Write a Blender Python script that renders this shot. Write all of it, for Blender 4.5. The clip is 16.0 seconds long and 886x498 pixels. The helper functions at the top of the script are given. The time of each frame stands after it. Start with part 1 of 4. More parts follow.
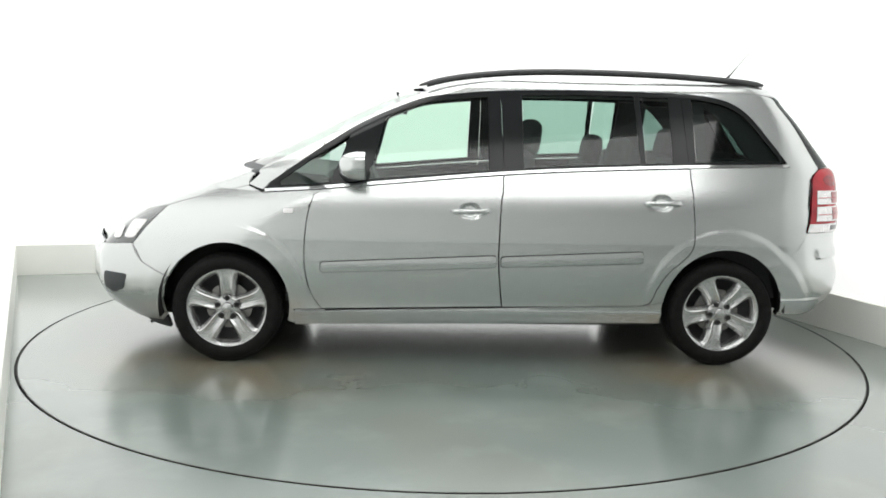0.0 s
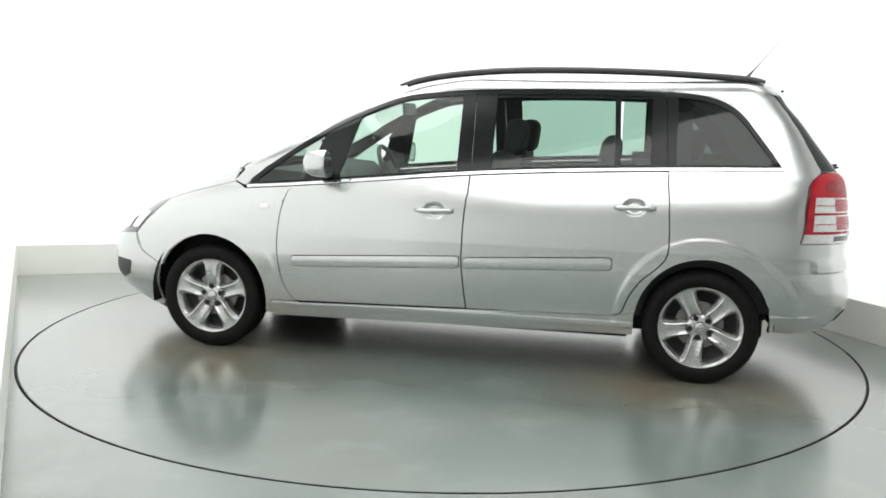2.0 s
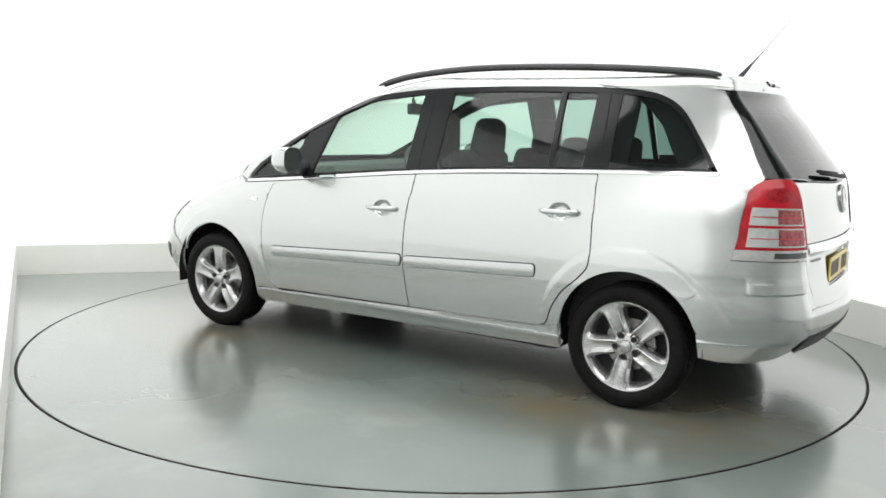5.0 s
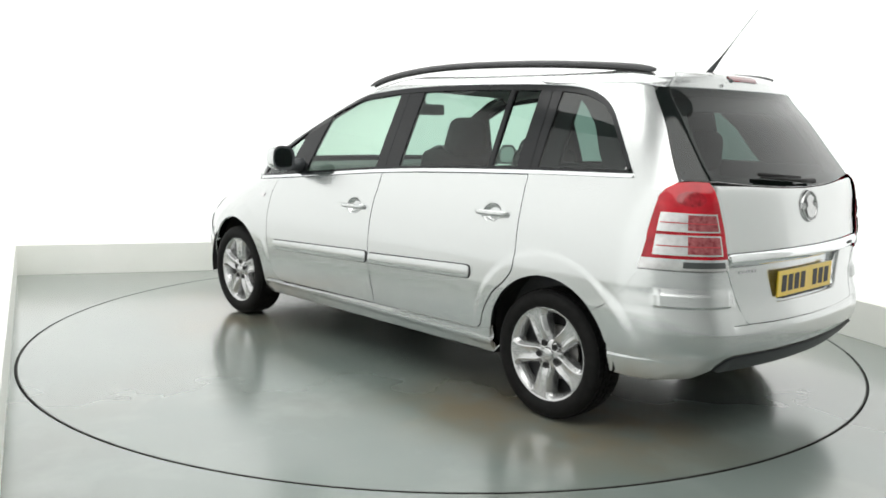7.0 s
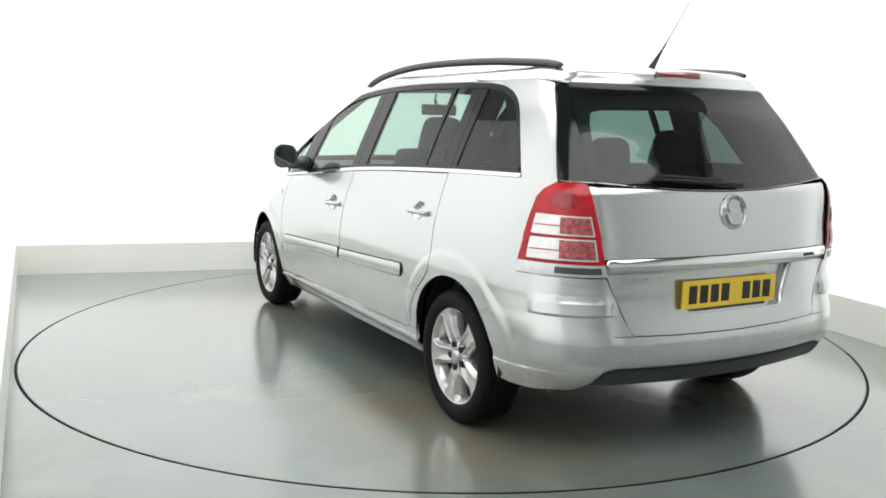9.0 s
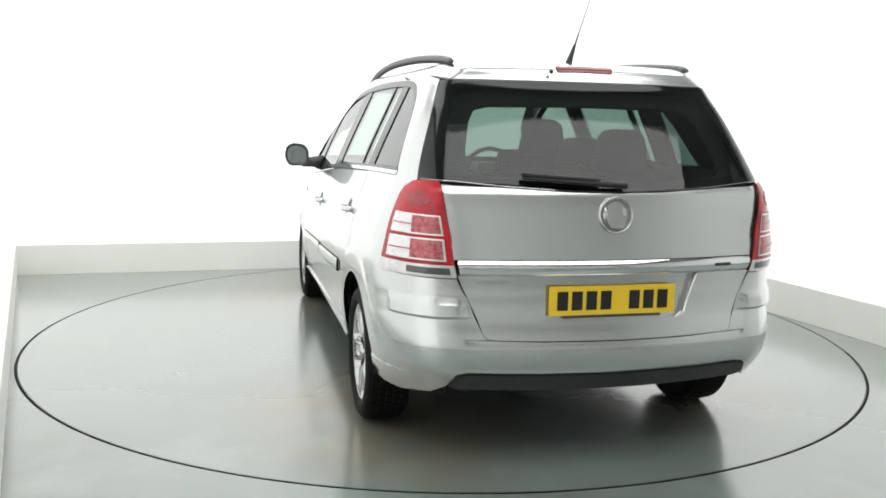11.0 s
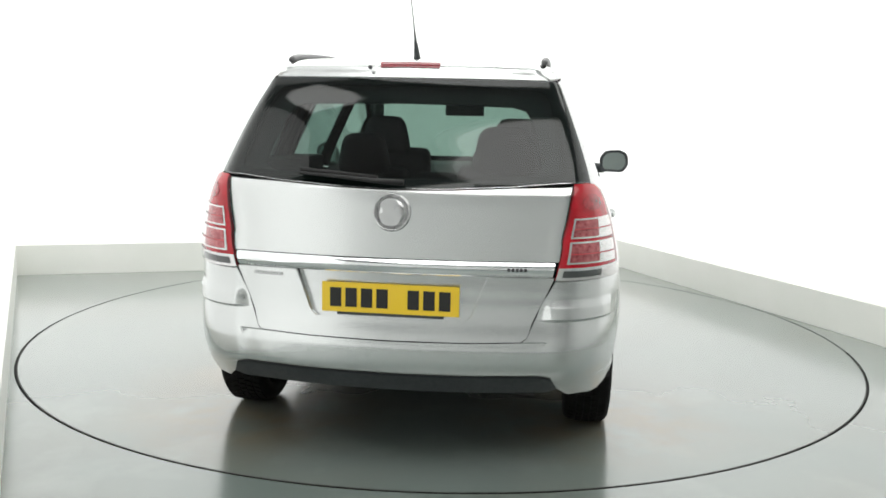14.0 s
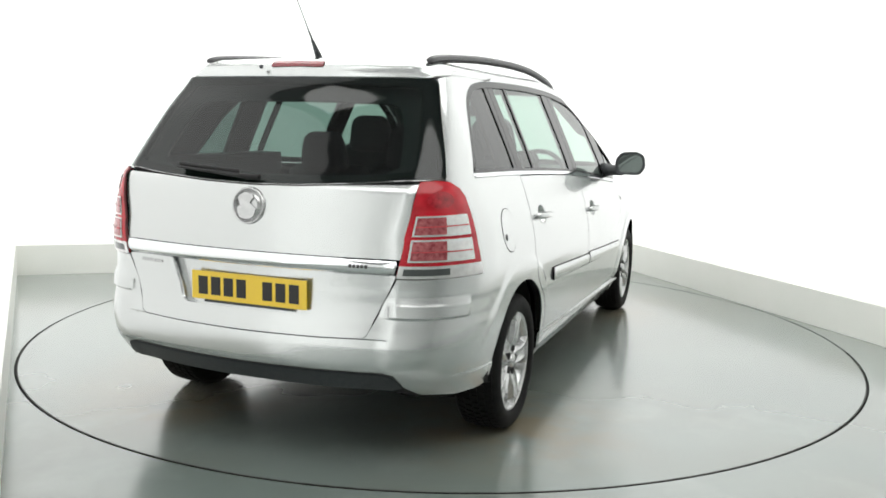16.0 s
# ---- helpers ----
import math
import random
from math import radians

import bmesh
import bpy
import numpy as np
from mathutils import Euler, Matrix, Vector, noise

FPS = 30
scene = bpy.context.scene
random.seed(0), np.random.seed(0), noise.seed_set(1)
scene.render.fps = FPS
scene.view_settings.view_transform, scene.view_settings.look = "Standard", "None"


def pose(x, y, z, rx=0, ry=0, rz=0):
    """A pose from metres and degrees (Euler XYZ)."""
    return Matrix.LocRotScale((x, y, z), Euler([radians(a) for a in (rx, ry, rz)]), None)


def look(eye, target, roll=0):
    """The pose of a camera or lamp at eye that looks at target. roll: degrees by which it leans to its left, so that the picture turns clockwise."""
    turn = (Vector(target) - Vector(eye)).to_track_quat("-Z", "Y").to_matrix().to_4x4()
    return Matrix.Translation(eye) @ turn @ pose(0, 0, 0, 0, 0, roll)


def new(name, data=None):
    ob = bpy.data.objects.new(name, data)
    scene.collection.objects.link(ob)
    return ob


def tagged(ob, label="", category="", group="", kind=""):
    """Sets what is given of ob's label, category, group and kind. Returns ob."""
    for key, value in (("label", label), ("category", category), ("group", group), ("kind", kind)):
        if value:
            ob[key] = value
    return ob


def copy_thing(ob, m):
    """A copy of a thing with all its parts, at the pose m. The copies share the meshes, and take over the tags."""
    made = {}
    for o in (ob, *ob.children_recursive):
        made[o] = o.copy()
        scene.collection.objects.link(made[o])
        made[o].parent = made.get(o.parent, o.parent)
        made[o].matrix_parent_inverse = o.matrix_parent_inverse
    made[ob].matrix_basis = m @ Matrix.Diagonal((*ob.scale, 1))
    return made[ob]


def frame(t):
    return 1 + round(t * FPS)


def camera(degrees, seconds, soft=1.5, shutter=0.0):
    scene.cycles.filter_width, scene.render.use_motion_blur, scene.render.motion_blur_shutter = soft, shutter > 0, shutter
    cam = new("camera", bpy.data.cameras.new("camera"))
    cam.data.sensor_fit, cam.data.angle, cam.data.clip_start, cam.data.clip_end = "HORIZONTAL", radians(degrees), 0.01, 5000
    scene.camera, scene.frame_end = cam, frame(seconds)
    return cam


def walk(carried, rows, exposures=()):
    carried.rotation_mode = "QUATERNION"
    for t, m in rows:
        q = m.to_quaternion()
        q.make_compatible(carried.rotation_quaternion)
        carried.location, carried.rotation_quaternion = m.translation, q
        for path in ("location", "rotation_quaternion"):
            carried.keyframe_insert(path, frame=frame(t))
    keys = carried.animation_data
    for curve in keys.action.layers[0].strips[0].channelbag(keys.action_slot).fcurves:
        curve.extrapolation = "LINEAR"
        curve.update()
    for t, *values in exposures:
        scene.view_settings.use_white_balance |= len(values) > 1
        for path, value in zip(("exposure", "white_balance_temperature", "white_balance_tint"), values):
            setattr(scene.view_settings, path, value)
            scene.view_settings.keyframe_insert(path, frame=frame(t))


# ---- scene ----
import functools

# camera: stands still, 1.33 m high, 5.4 m from the middle of the turntable
cam = camera(54.08, 16.0, soft=1.7)
EYE = (0.0, -5.41, 1.33)
YAW, PITCH, ROLL = -0.00156, -0.14822, -1.3157
AIM = (EYE[0] + math.sin(YAW) * math.cos(PITCH), EYE[1] + math.cos(YAW) * math.cos(PITCH), EYE[2] + math.sin(PITCH))
STAND = look(EYE, AIM, -ROLL)
walk(cam, [(0.0, STAND), (16.0, STAND)], exposures=[(0.0, 0.0), (16.0, 0.0)])

# turning of the turntable: steady, degrees by seconds
TURN = [(t, 125.917 - 7.151 * (t - 8)) for t in range(17)]

# world: the studio is closed; a faint grey outside it
world = bpy.data.worlds.new("world")
scene.world = world
world.use_nodes = True
world.node_tree.nodes["Background"].inputs[0].default_value = (0.9, 0.95, 0.93, 1)
world.node_tree.nodes["Background"].inputs[1].default_value = 0.05

# WALL_GLOW: light the wall faces give off themselves, taken as backlit fabric
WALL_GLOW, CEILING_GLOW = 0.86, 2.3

# ---------------------------------------------------------------- materials
def material(name, colour, rough=0.5, metal=0.0, **more):
    m = bpy.data.materials.new(name)
    m.use_nodes = True
    b = m.node_tree.nodes["Principled BSDF"]
    b.inputs["Base Color"].default_value = (*colour, 1)
    b.inputs["Roughness"].default_value = rough
    b.inputs["Metallic"].default_value = metal
    for k, v in more.items():
        b.inputs[k.replace("_", " ")].default_value = v
    return m


def grain(m, scale, low, high, bump=0.0, rough=None, detail=6.0):
    """Varies the base colour between two colours by noise in object space, with fine relief."""
    n, l = m.node_tree.nodes, m.node_tree.links
    b = n["Principled BSDF"]
    tc, tex, ramp = n.new("ShaderNodeTexCoord"), n.new("ShaderNodeTexNoise"), n.new("ShaderNodeValToRGB")
    tex.inputs["Scale"].default_value, tex.inputs["Detail"].default_value = scale, detail
    ramp.color_ramp.elements[0].position, ramp.color_ramp.elements[1].position = 0.3, 0.7
    ramp.color_ramp.elements[0].color, ramp.color_ramp.elements[1].color = (*low, 1), (*high, 1)
    l.new(tc.outputs["Object"], tex.inputs["Vector"])
    l.new(tex.outputs["Fac"], ramp.inputs["Fac"])
    l.new(ramp.outputs["Color"], b.inputs["Base Color"])
    if rough:
        mr = n.new("ShaderNodeMapRange")
        mr.inputs["To Min"].default_value, mr.inputs["To Max"].default_value = rough
        l.new(tex.outputs["Fac"], mr.inputs["Value"])
        l.new(mr.outputs["Result"], b.inputs["Roughness"])
    if bump:
        fine, bm_ = n.new("ShaderNodeTexNoise"), n.new("ShaderNodeBump")
        fine.inputs["Scale"].default_value = scale * 12
        bm_.inputs["Strength"].default_value, bm_.inputs["Distance"].default_value = bump, 0.002
        l.new(tc.outputs["Object"], fine.inputs["Vector"])
        l.new(fine.outputs["Fac"], bm_.inputs["Height"])
        l.new(bm_.outputs["Normal"], b.inputs["Normal"])
    return m


def glass(name, tint, gloss=1.0):
    m = bpy.data.materials.new(name)
    m.use_nodes = True
    n, l = m.node_tree.nodes, m.node_tree.links
    n.remove(n["Principled BSDF"])
    tr, gl, mix, lw = n.new("ShaderNodeBsdfTransparent"), n.new("ShaderNodeBsdfGlossy"), n.new("ShaderNodeMixShader"), n.new("ShaderNodeLayerWeight")
    tr.inputs[0].default_value = (*tint, 1)
    gl.inputs["Color"].default_value = (gloss, gloss, gloss, 1)
    gl.inputs["Roughness"].default_value = 0.015
    lw.inputs["Blend"].default_value = 0.5
    power, mul = n.new("ShaderNodeMath"), n.new("ShaderNodeMath")
    power.operation, mul.operation = "POWER", "MULTIPLY_ADD"
    power.inputs[1].default_value, mul.inputs[1].default_value, mul.inputs[2].default_value = 5.0, 0.95, 0.045
    l.new(lw.outputs["Facing"], power.inputs[0])
    l.new(power.outputs[0], mul.inputs[0])
    l.new(mul.outputs[0], mix.inputs[0])
    l.new(tr.outputs[0], mix.inputs[1])
    l.new(gl.outputs[0], mix.inputs[2])
    l.new(mix.outputs[0], n["Material Output"].inputs[0])
    return m


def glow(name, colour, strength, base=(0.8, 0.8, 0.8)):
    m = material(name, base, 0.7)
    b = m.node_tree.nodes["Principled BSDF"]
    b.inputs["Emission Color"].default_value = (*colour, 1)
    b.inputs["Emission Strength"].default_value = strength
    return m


PAINT = grain(material("silver_paint", (0.6, 0.61, 0.6), 0.25, 0.92, Coat_Weight=0.9, Coat_Roughness=0.03), 900, (0.57, 0.585, 0.58), (0.67, 0.685, 0.68), rough=(0.22, 0.3), detail=1)
BLACK_GLOSS = material("black_gloss", (0.012, 0.013, 0.014), 0.15, 0, Specular_IOR_Level=0.3)
BLACK_PLASTIC = grain(material("black_plastic", (0.035, 0.04, 0.043), 0.5), 60, (0.03, 0.034, 0.037), (0.045, 0.05, 0.053), 0.2)
RAIL = grain(material("rail_grey", (0.07, 0.07, 0.072), 0.4), 50, (0.06, 0.06, 0.062), (0.08, 0.08, 0.083), 0.1)
HEAD_LENS = material("head_lamp_housing", (0.13, 0.135, 0.135), 0.2, 0.4, Coat_Weight=0.8)
DARK = material("seal_black", (0.008, 0.008, 0.008), 0.7)
RUBBER = grain(material("tyre_rubber", (0.012, 0.012, 0.012), 0.7, 0, Specular_IOR_Level=0.18), 30, (0.004, 0.004, 0.004), (0.009, 0.0088, 0.0085), 0.25)
CHROME = material("chrome", (0.86, 0.87, 0.88), 0.06, 1.0)
ALLOY = grain(material("wheel_silver", (0.55, 0.55, 0.55), 0.28, 0.85, Coat_Weight=0.6), 40, (0.5, 0.505, 0.505), (0.6, 0.6, 0.6), rough=(0.2, 0.3))
ALLOY_DARK = material("wheel_inside", (0.05, 0.05, 0.052), 0.5, 0.5)
BRAKE = material("brake_steel", (0.3, 0.29, 0.28), 0.4, 0.9)
BRAKE_DARK = grain(material("dark_steel", (0.05, 0.05, 0.05), 0.5, 0.6), 20, (0.03, 0.03, 0.03), (0.08, 0.08, 0.075))
GLASS_FRONT = glass("green_glass", (0.72, 0.86, 0.78))
GLASS_SIDE = glass("tinted_green_glass", (0.52, 0.66, 0.6))
GLASS_REAR = glass("dark_green_glass", (0.21, 0.285, 0.262))
CLEAR = glass("clear_lens", (0.92, 0.94, 0.94))
RED_LENS = grain(material("red_lens", (0.5, 0.01, 0.02), 0.25, 0, Coat_Weight=0.5, Coat_Roughness=0.03, Specular_IOR_Level=0.3), 14, (0.32, 0.005, 0.012), (0.52, 0.01, 0.022))
PINK_LENS = grain(material("pale_red_lens", (0.3, 0.05, 0.06), 0.15, 0.45, Coat_Weight=0.9), 55, (0.26, 0.03, 0.04), (0.5, 0.13, 0.14), 0.3)
CLEAR_LENS = grain(material("silvered_lens", (0.75, 0.74, 0.74), 0.15, 0.7, Coat_Weight=0.8), 40, (0.68, 0.66, 0.66), (0.82, 0.81, 0.81), 0.3)
RIB_LENS = material("rose_lens", (0.42, 0.04, 0.05), 0.2, 0.1, Coat_Weight=0.8)
DEEP_LENS = grain(material("deep_red_lens", (0.3, 0.006, 0.014), 0.2, 0, Coat_Weight=0.7), 60, (0.2, 0.004, 0.01), (0.42, 0.012, 0.024))
SMOKE_LENS = material("smoked_lens", (0.06, 0.065, 0.065), 0.1, 0.2, Coat_Weight=1.0)
BRAKE_LENS = material("dark_red_lens", (0.2, 0.012, 0.02), 0.15, 0, Coat_Weight=1.0)
YELLOW = material("plate_yellow", (0.82, 0.56, 0.03), 0.35, 0, Coat_Weight=0.3)
INK = material("plate_black", (0.012, 0.012, 0.012), 0.5)
SEAT = grain(material("seat_cloth", (0.03, 0.03, 0.033), 0.9), 220, (0.02, 0.021, 0.023), (0.045, 0.046, 0.05), 0.5)
TRIM = grain(material("cabin_trim", (0.05, 0.052, 0.053), 0.6), 90, (0.04, 0.042, 0.043), (0.06, 0.062, 0.063), 0.3)
LINER = grain(material("headliner", (0.3, 0.3, 0.29), 0.9), 200, (0.27, 0.27, 0.26), (0.33, 0.33, 0.32), 0.3)
MIRROR = material("mirror_glass", (0.3, 0.34, 0.33), 0.03, 1.0)
# wall brightness is put into the material as emission
WALL = glow("glowing_wall_fabric", (0.985, 1.0, 0.98), WALL_GLOW, (0.4, 0.4, 0.4))
# stronger emission for the added fill wall left of the camera
FILL_WALL = glow("fill_wall_glow", (0.985, 1.0, 0.98), WALL_GLOW * 1.3, (0.4, 0.4, 0.4))
UNSEEN_WALL = grain(material("unseen_wall_paint", (0.8, 0.8, 0.8), 0.7), 2, (0.77, 0.78, 0.77), (0.83, 0.84, 0.83), 0.05)
SKIRT = grain(material("skirting_white", (0.85, 0.85, 0.8), 0.5), 3, (0.84, 0.85, 0.80), (0.88, 0.88, 0.84), 0.05)
PLAIN_WALL = grain(material("painted_wall", (0.8, 0.8, 0.8), 0.7), 2, (0.78, 0.79, 0.78), (0.83, 0.84, 0.83), 0.05)
CEILING = grain(material("ceiling_paint", (0.3, 0.3, 0.3), 0.8), 2, (0.28, 0.28, 0.28), (0.33, 0.33, 0.33), 0.05)
SOFTBOX = glow("softbox_fabric", (1.0, 1.0, 0.98), CEILING_GLOW)


def floor_material(name, stain, tracks=()):
    """Grey-green floor paint, semi-gloss, with faint cloudy wear, brownish tyre dirt and small scuffs."""
    m = material(name, (0.4, 0.44, 0.42), 0.25, 0, Specular_IOR_Level=0.5, Coat_Weight=1.0, Coat_Roughness=0.16, Coat_IOR=1.58)
    n, l = m.node_tree.nodes, m.node_tree.links
    b, tc = n["Principled BSDF"], n.new("ShaderNodeTexCoord")

    def noise_tex(scale, detail, lo, hi):
        t, r = n.new("ShaderNodeTexNoise"), n.new("ShaderNodeMapRange")
        t.inputs["Scale"].default_value, t.inputs["Detail"].default_value = scale, detail
        r.inputs["From Min"].default_value, r.inputs["From Max"].default_value = lo, hi
        l.new(tc.outputs["Object"], t.inputs["Vector"])
        l.new(t.outputs["Fac"], r.inputs["Value"])
        return r.outputs["Result"]

    def blend(fac, a, c, amount=1.0):
        x = n.new("ShaderNodeMix")
        x.data_type = "RGBA"
        mu = n.new("ShaderNodeMath")
        mu.operation = "MULTIPLY"
        mu.inputs[1].default_value = amount
        l.new(fac, mu.inputs[0])
        l.new(mu.outputs[0], x.inputs[0])
        if isinstance(a, tuple):
            x.inputs[6].default_value = (*a, 1)
        else:
            l.new(a, x.inputs[6])
        x.inputs[7].default_value = (*c, 1)
        return x.outputs[2]

    base = blend(noise_tex(1.1, 2, 0.35, 0.65), FLOOR_A, FLOOR_B)
    base = blend(noise_tex(0.8, 2, 0.45, 0.75), base, (0.19, 0.165, 0.125), stain)
    base = blend(noise_tex(2.3, 6, 0.52, 0.78), base, (0.3, 0.33, 0.31), 0.4)
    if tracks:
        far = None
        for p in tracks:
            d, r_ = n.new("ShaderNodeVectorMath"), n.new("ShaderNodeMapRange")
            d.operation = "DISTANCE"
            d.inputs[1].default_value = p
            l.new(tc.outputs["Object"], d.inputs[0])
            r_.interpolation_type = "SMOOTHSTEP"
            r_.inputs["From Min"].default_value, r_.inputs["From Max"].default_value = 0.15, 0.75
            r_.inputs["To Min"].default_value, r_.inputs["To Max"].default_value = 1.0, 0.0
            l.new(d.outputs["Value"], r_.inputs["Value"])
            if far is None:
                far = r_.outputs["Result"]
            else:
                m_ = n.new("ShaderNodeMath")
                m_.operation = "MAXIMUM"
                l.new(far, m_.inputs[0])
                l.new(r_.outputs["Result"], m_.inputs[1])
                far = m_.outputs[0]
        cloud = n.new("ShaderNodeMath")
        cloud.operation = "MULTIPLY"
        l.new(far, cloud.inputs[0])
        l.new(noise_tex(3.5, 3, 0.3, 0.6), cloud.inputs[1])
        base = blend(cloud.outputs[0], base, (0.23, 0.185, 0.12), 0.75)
    l.new(base, b.inputs["Base Color"])
    return m


FLOOR_A, FLOOR_B = (0.165, 0.2, 0.183), (0.196, 0.23, 0.212)
FLOOR_PAINT = floor_material("floor_paint", 0.35)
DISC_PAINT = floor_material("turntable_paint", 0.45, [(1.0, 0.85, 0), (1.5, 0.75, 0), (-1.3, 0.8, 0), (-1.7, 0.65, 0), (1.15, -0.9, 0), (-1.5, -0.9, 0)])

# ---------------------------------------------------------------- mesh helpers
def mesh_object(name, verts, faces, mat, parent=None, label="", normals=None, smooth=False):
    me = bpy.data.meshes.new(name)
    me.from_pydata([tuple(v) for v in verts], [], [tuple(f) for f in faces])
    if smooth or normals is not None:
        me.shade_smooth()
    if normals is not None:
        me.normals_split_custom_set_from_vertices([tuple(n) for n in normals])
    me.materials.append(mat)
    ob = new(name, me)
    ob.parent = parent
    return tagged(ob, label)


def part(name, bm, mat, parent=None, label="", smooth=False, bevel=0.0):
    if bevel:
        bmesh.ops.bevel(bm, geom=bm.edges[:], offset=bevel, segments=2, affect="EDGES", profile=0.6, clamp_overlap=True)
    me = bpy.data.meshes.new(name)
    bmesh.ops.recalc_face_normals(bm, faces=bm.faces[:])
    bm.to_mesh(me)
    bm.free()
    if smooth:
        me.shade_smooth()
    me.materials.append(mat)
    ob = new(name, me)
    ob.parent = parent
    return tagged(ob, label)


def box(lo, hi):
    bm = bmesh.new()
    bmesh.ops.create_cube(bm, size=1)
    for v in bm.verts:
        v.co = [lo[i] + (v.co[i] + 0.5) * (hi[i] - lo[i]) for i in range(3)]
    return bm


def prism(points, y0, y1, axis="y"):
    """A solid from an outline in the x-z plane, between two y values (or an x-y outline between two z values)."""
    bm = bmesh.new()
    put = (lambda p, q: (p[0], q, p[1])) if axis == "y" else (lambda p, q: (p[0], p[1], q))
    a = [bm.verts.new(put(p, y0)) for p in points]
    b = [bm.verts.new(put(p, y1)) for p in points]
    bm.faces.new(a)
    bm.faces.new(b[::-1])
    for i in range(len(a)):
        j = (i + 1) % len(a)
        bm.faces.new((a[i], b[i], b[j], a[j]))
    return bm


def lathe(profile, steps, axis="y", sweep=None):
    """Turns a profile of (radius, along) about the y axis."""
    n = steps
    verts, faces = [], []
    for k in range(n):
        c, s = math.cos(2 * math.pi * k / n), math.sin(2 * math.pi * k / n)
        verts += [(r * c, a, r * s) for r, a in profile]
    m = len(profile)
    for k in range(n):
        q = (k + 1) % n
        for i in range(m - 1):
            faces.append((k * m + i, k * m + i + 1, q * m + i + 1, q * m + i))
    return verts, faces


def tube(points, radius, sides=10, flat=1.0):
    """A tube along points; radius may be a list."""
    pts = [Vector(p) for p in points]
    rad = radius if isinstance(radius, (list, tuple)) else [radius] * len(pts)
    verts, faces = [], []
    for i, p in enumerate(pts):
        d = (pts[min(i + 1, len(pts) - 1)] - pts[max(i - 1, 0)]).normalized()
        side = d.cross(Vector((0, 0, 1)))
        side = side.normalized() if side.length > 1e-4 else Vector((1, 0, 0))
        up = side.cross(d)
        for k in range(sides):
            t = 2 * math.pi * k / sides
            verts.append(p + side * (rad[i] * math.cos(t) * flat) + up * (rad[i] * math.sin(t)))
    for i in range(len(pts) - 1):
        for k in range(sides):
            q = (k + 1) % sides
            faces.append((i * sides + k, i * sides + q, (i + 1) * sides + q, (i + 1) * sides + k))
    faces += [tuple(range(sides))[::-1], tuple((len(pts) - 1) * sides + k for k in range(sides))]
    return verts, faces


def spline(points, per=8):
    """Catmull-Rom curve through 2D points."""
    p = [np.array(q, float) for q in points]
    p = [2 * p[0] - p[1]] + p + [2 * p[-1] - p[-2]]
    out = []
    for i in range(1, len(p) - 2):
        for k in range(per):
            t = k / per
            out.append(tuple(0.5 * (2 * p[i] + (p[i + 1] - p[i - 1]) * t + (2 * p[i - 1] - 5 * p[i] + 4 * p[i + 1] - p[i + 2]) * t * t
                                    + (3 * p[i] - p[i - 1] - 3 * p[i + 1] + p[i + 2]) * t ** 3)))
    return out + [tuple(p[-2])]


# ---------------------------------------------------------------- the studio
LEFT_END, LEFT_BACK, RIGHT_BACK, RIGHT_END = (-1.40, -2.85), (-3.47, 1.50), (1.50, 3.00), (3.24, -1.45)
BEHIND_L, BEHIND_R = (-3.2, -7.6), (5.2, -7.6)
HEIGHT, SKIRT_HEIGHT, GAP_R = 3.3, 0.25, 2.451


def wall(name, a, b, mat, skirt=True):
    a, b = Vector(a), Vector(b)
    d = (b - a).normalized()
    out = Vector((-d.y, d.x))
    if out.dot(-(a + b) / 2 + Vector((0, -2))) > 0:
        out = -out
    lo = SKIRT_HEIGHT if skirt else 0.0
    t = 0.12
    e = d * 0.0
    base = [a - e, b + e, b + e + out * t, a - e + out * t]
    ob = part(name, prism([tuple(p) for p in base], lo, HEIGHT, "z"), mat)
    tagged(ob, "plain white studio wall, brightness set in its material", "wall", kind="structure")
    if skirt:
        base = [a - out * 0.0 - out * 0.012, b - out * 0.012, b + out * t, a + out * t]
        sk = part("baseboard", prism([tuple(p) for p in base], 0.0, SKIRT_HEIGHT - 0.003, "z"), SKIRT, bevel=0.003)
        tagged(sk, "plain cream-white plinth along the studio wall", "skirting", kind="structure")
    return ob


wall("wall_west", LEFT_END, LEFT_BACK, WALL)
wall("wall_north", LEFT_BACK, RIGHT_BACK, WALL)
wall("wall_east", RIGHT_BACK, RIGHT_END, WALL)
# out of view: added wall that glows to brighten the car's side and tail
wall("fill_wall_southwest", LEFT_END, BEHIND_L, FILL_WALL, False)
# out of view: two walls added to close the room and set the car's reflections
wall("wall_south", BEHIND_L, BEHIND_R, UNSEEN_WALL, False)
wall("wall_southeast", RIGHT_END, BEHIND_R, UNSEEN_WALL, False)

# floor with the round opening of the turntable
N = 192
circle = [(math.cos(2 * math.pi * k / N), math.sin(2 * math.pi * k / N)) for k in range(N)]
R_OUT = GAP_R + 0.007
fv = [(c * R_OUT, s * R_OUT, 0) for c, s in circle] + [(c * R_OUT, s * R_OUT, -0.03) for c, s in circle] + [(c * 12, s * 12, 0) for c, s in circle]
ff = []
for k in range(N):
    q = (k + 1) % N
    ff += [(k, 2 * N + k, 2 * N + q, q), (k, q, N + q, N + k)]
ob = mesh_object("floor", fv, ff, FLOOR_PAINT)
tagged(ob, "grey-green painted studio floor, semi-gloss and scuffed", "floor", kind="structure")
pit = mesh_object("floor_slot", [(c * (R_OUT + 0.05), s * (R_OUT + 0.05), -0.03) for c, s in circle], [tuple(range(N))], DARK)
tagged(pit, "dark bottom of the slot round the turntable", "slot", kind="structure")
roof_plane = part("ceiling", prism([(-6, -9), (7, -9), (7, 5), (-6, 5)], HEIGHT, HEIGHT + 0.1, "z"), CEILING)
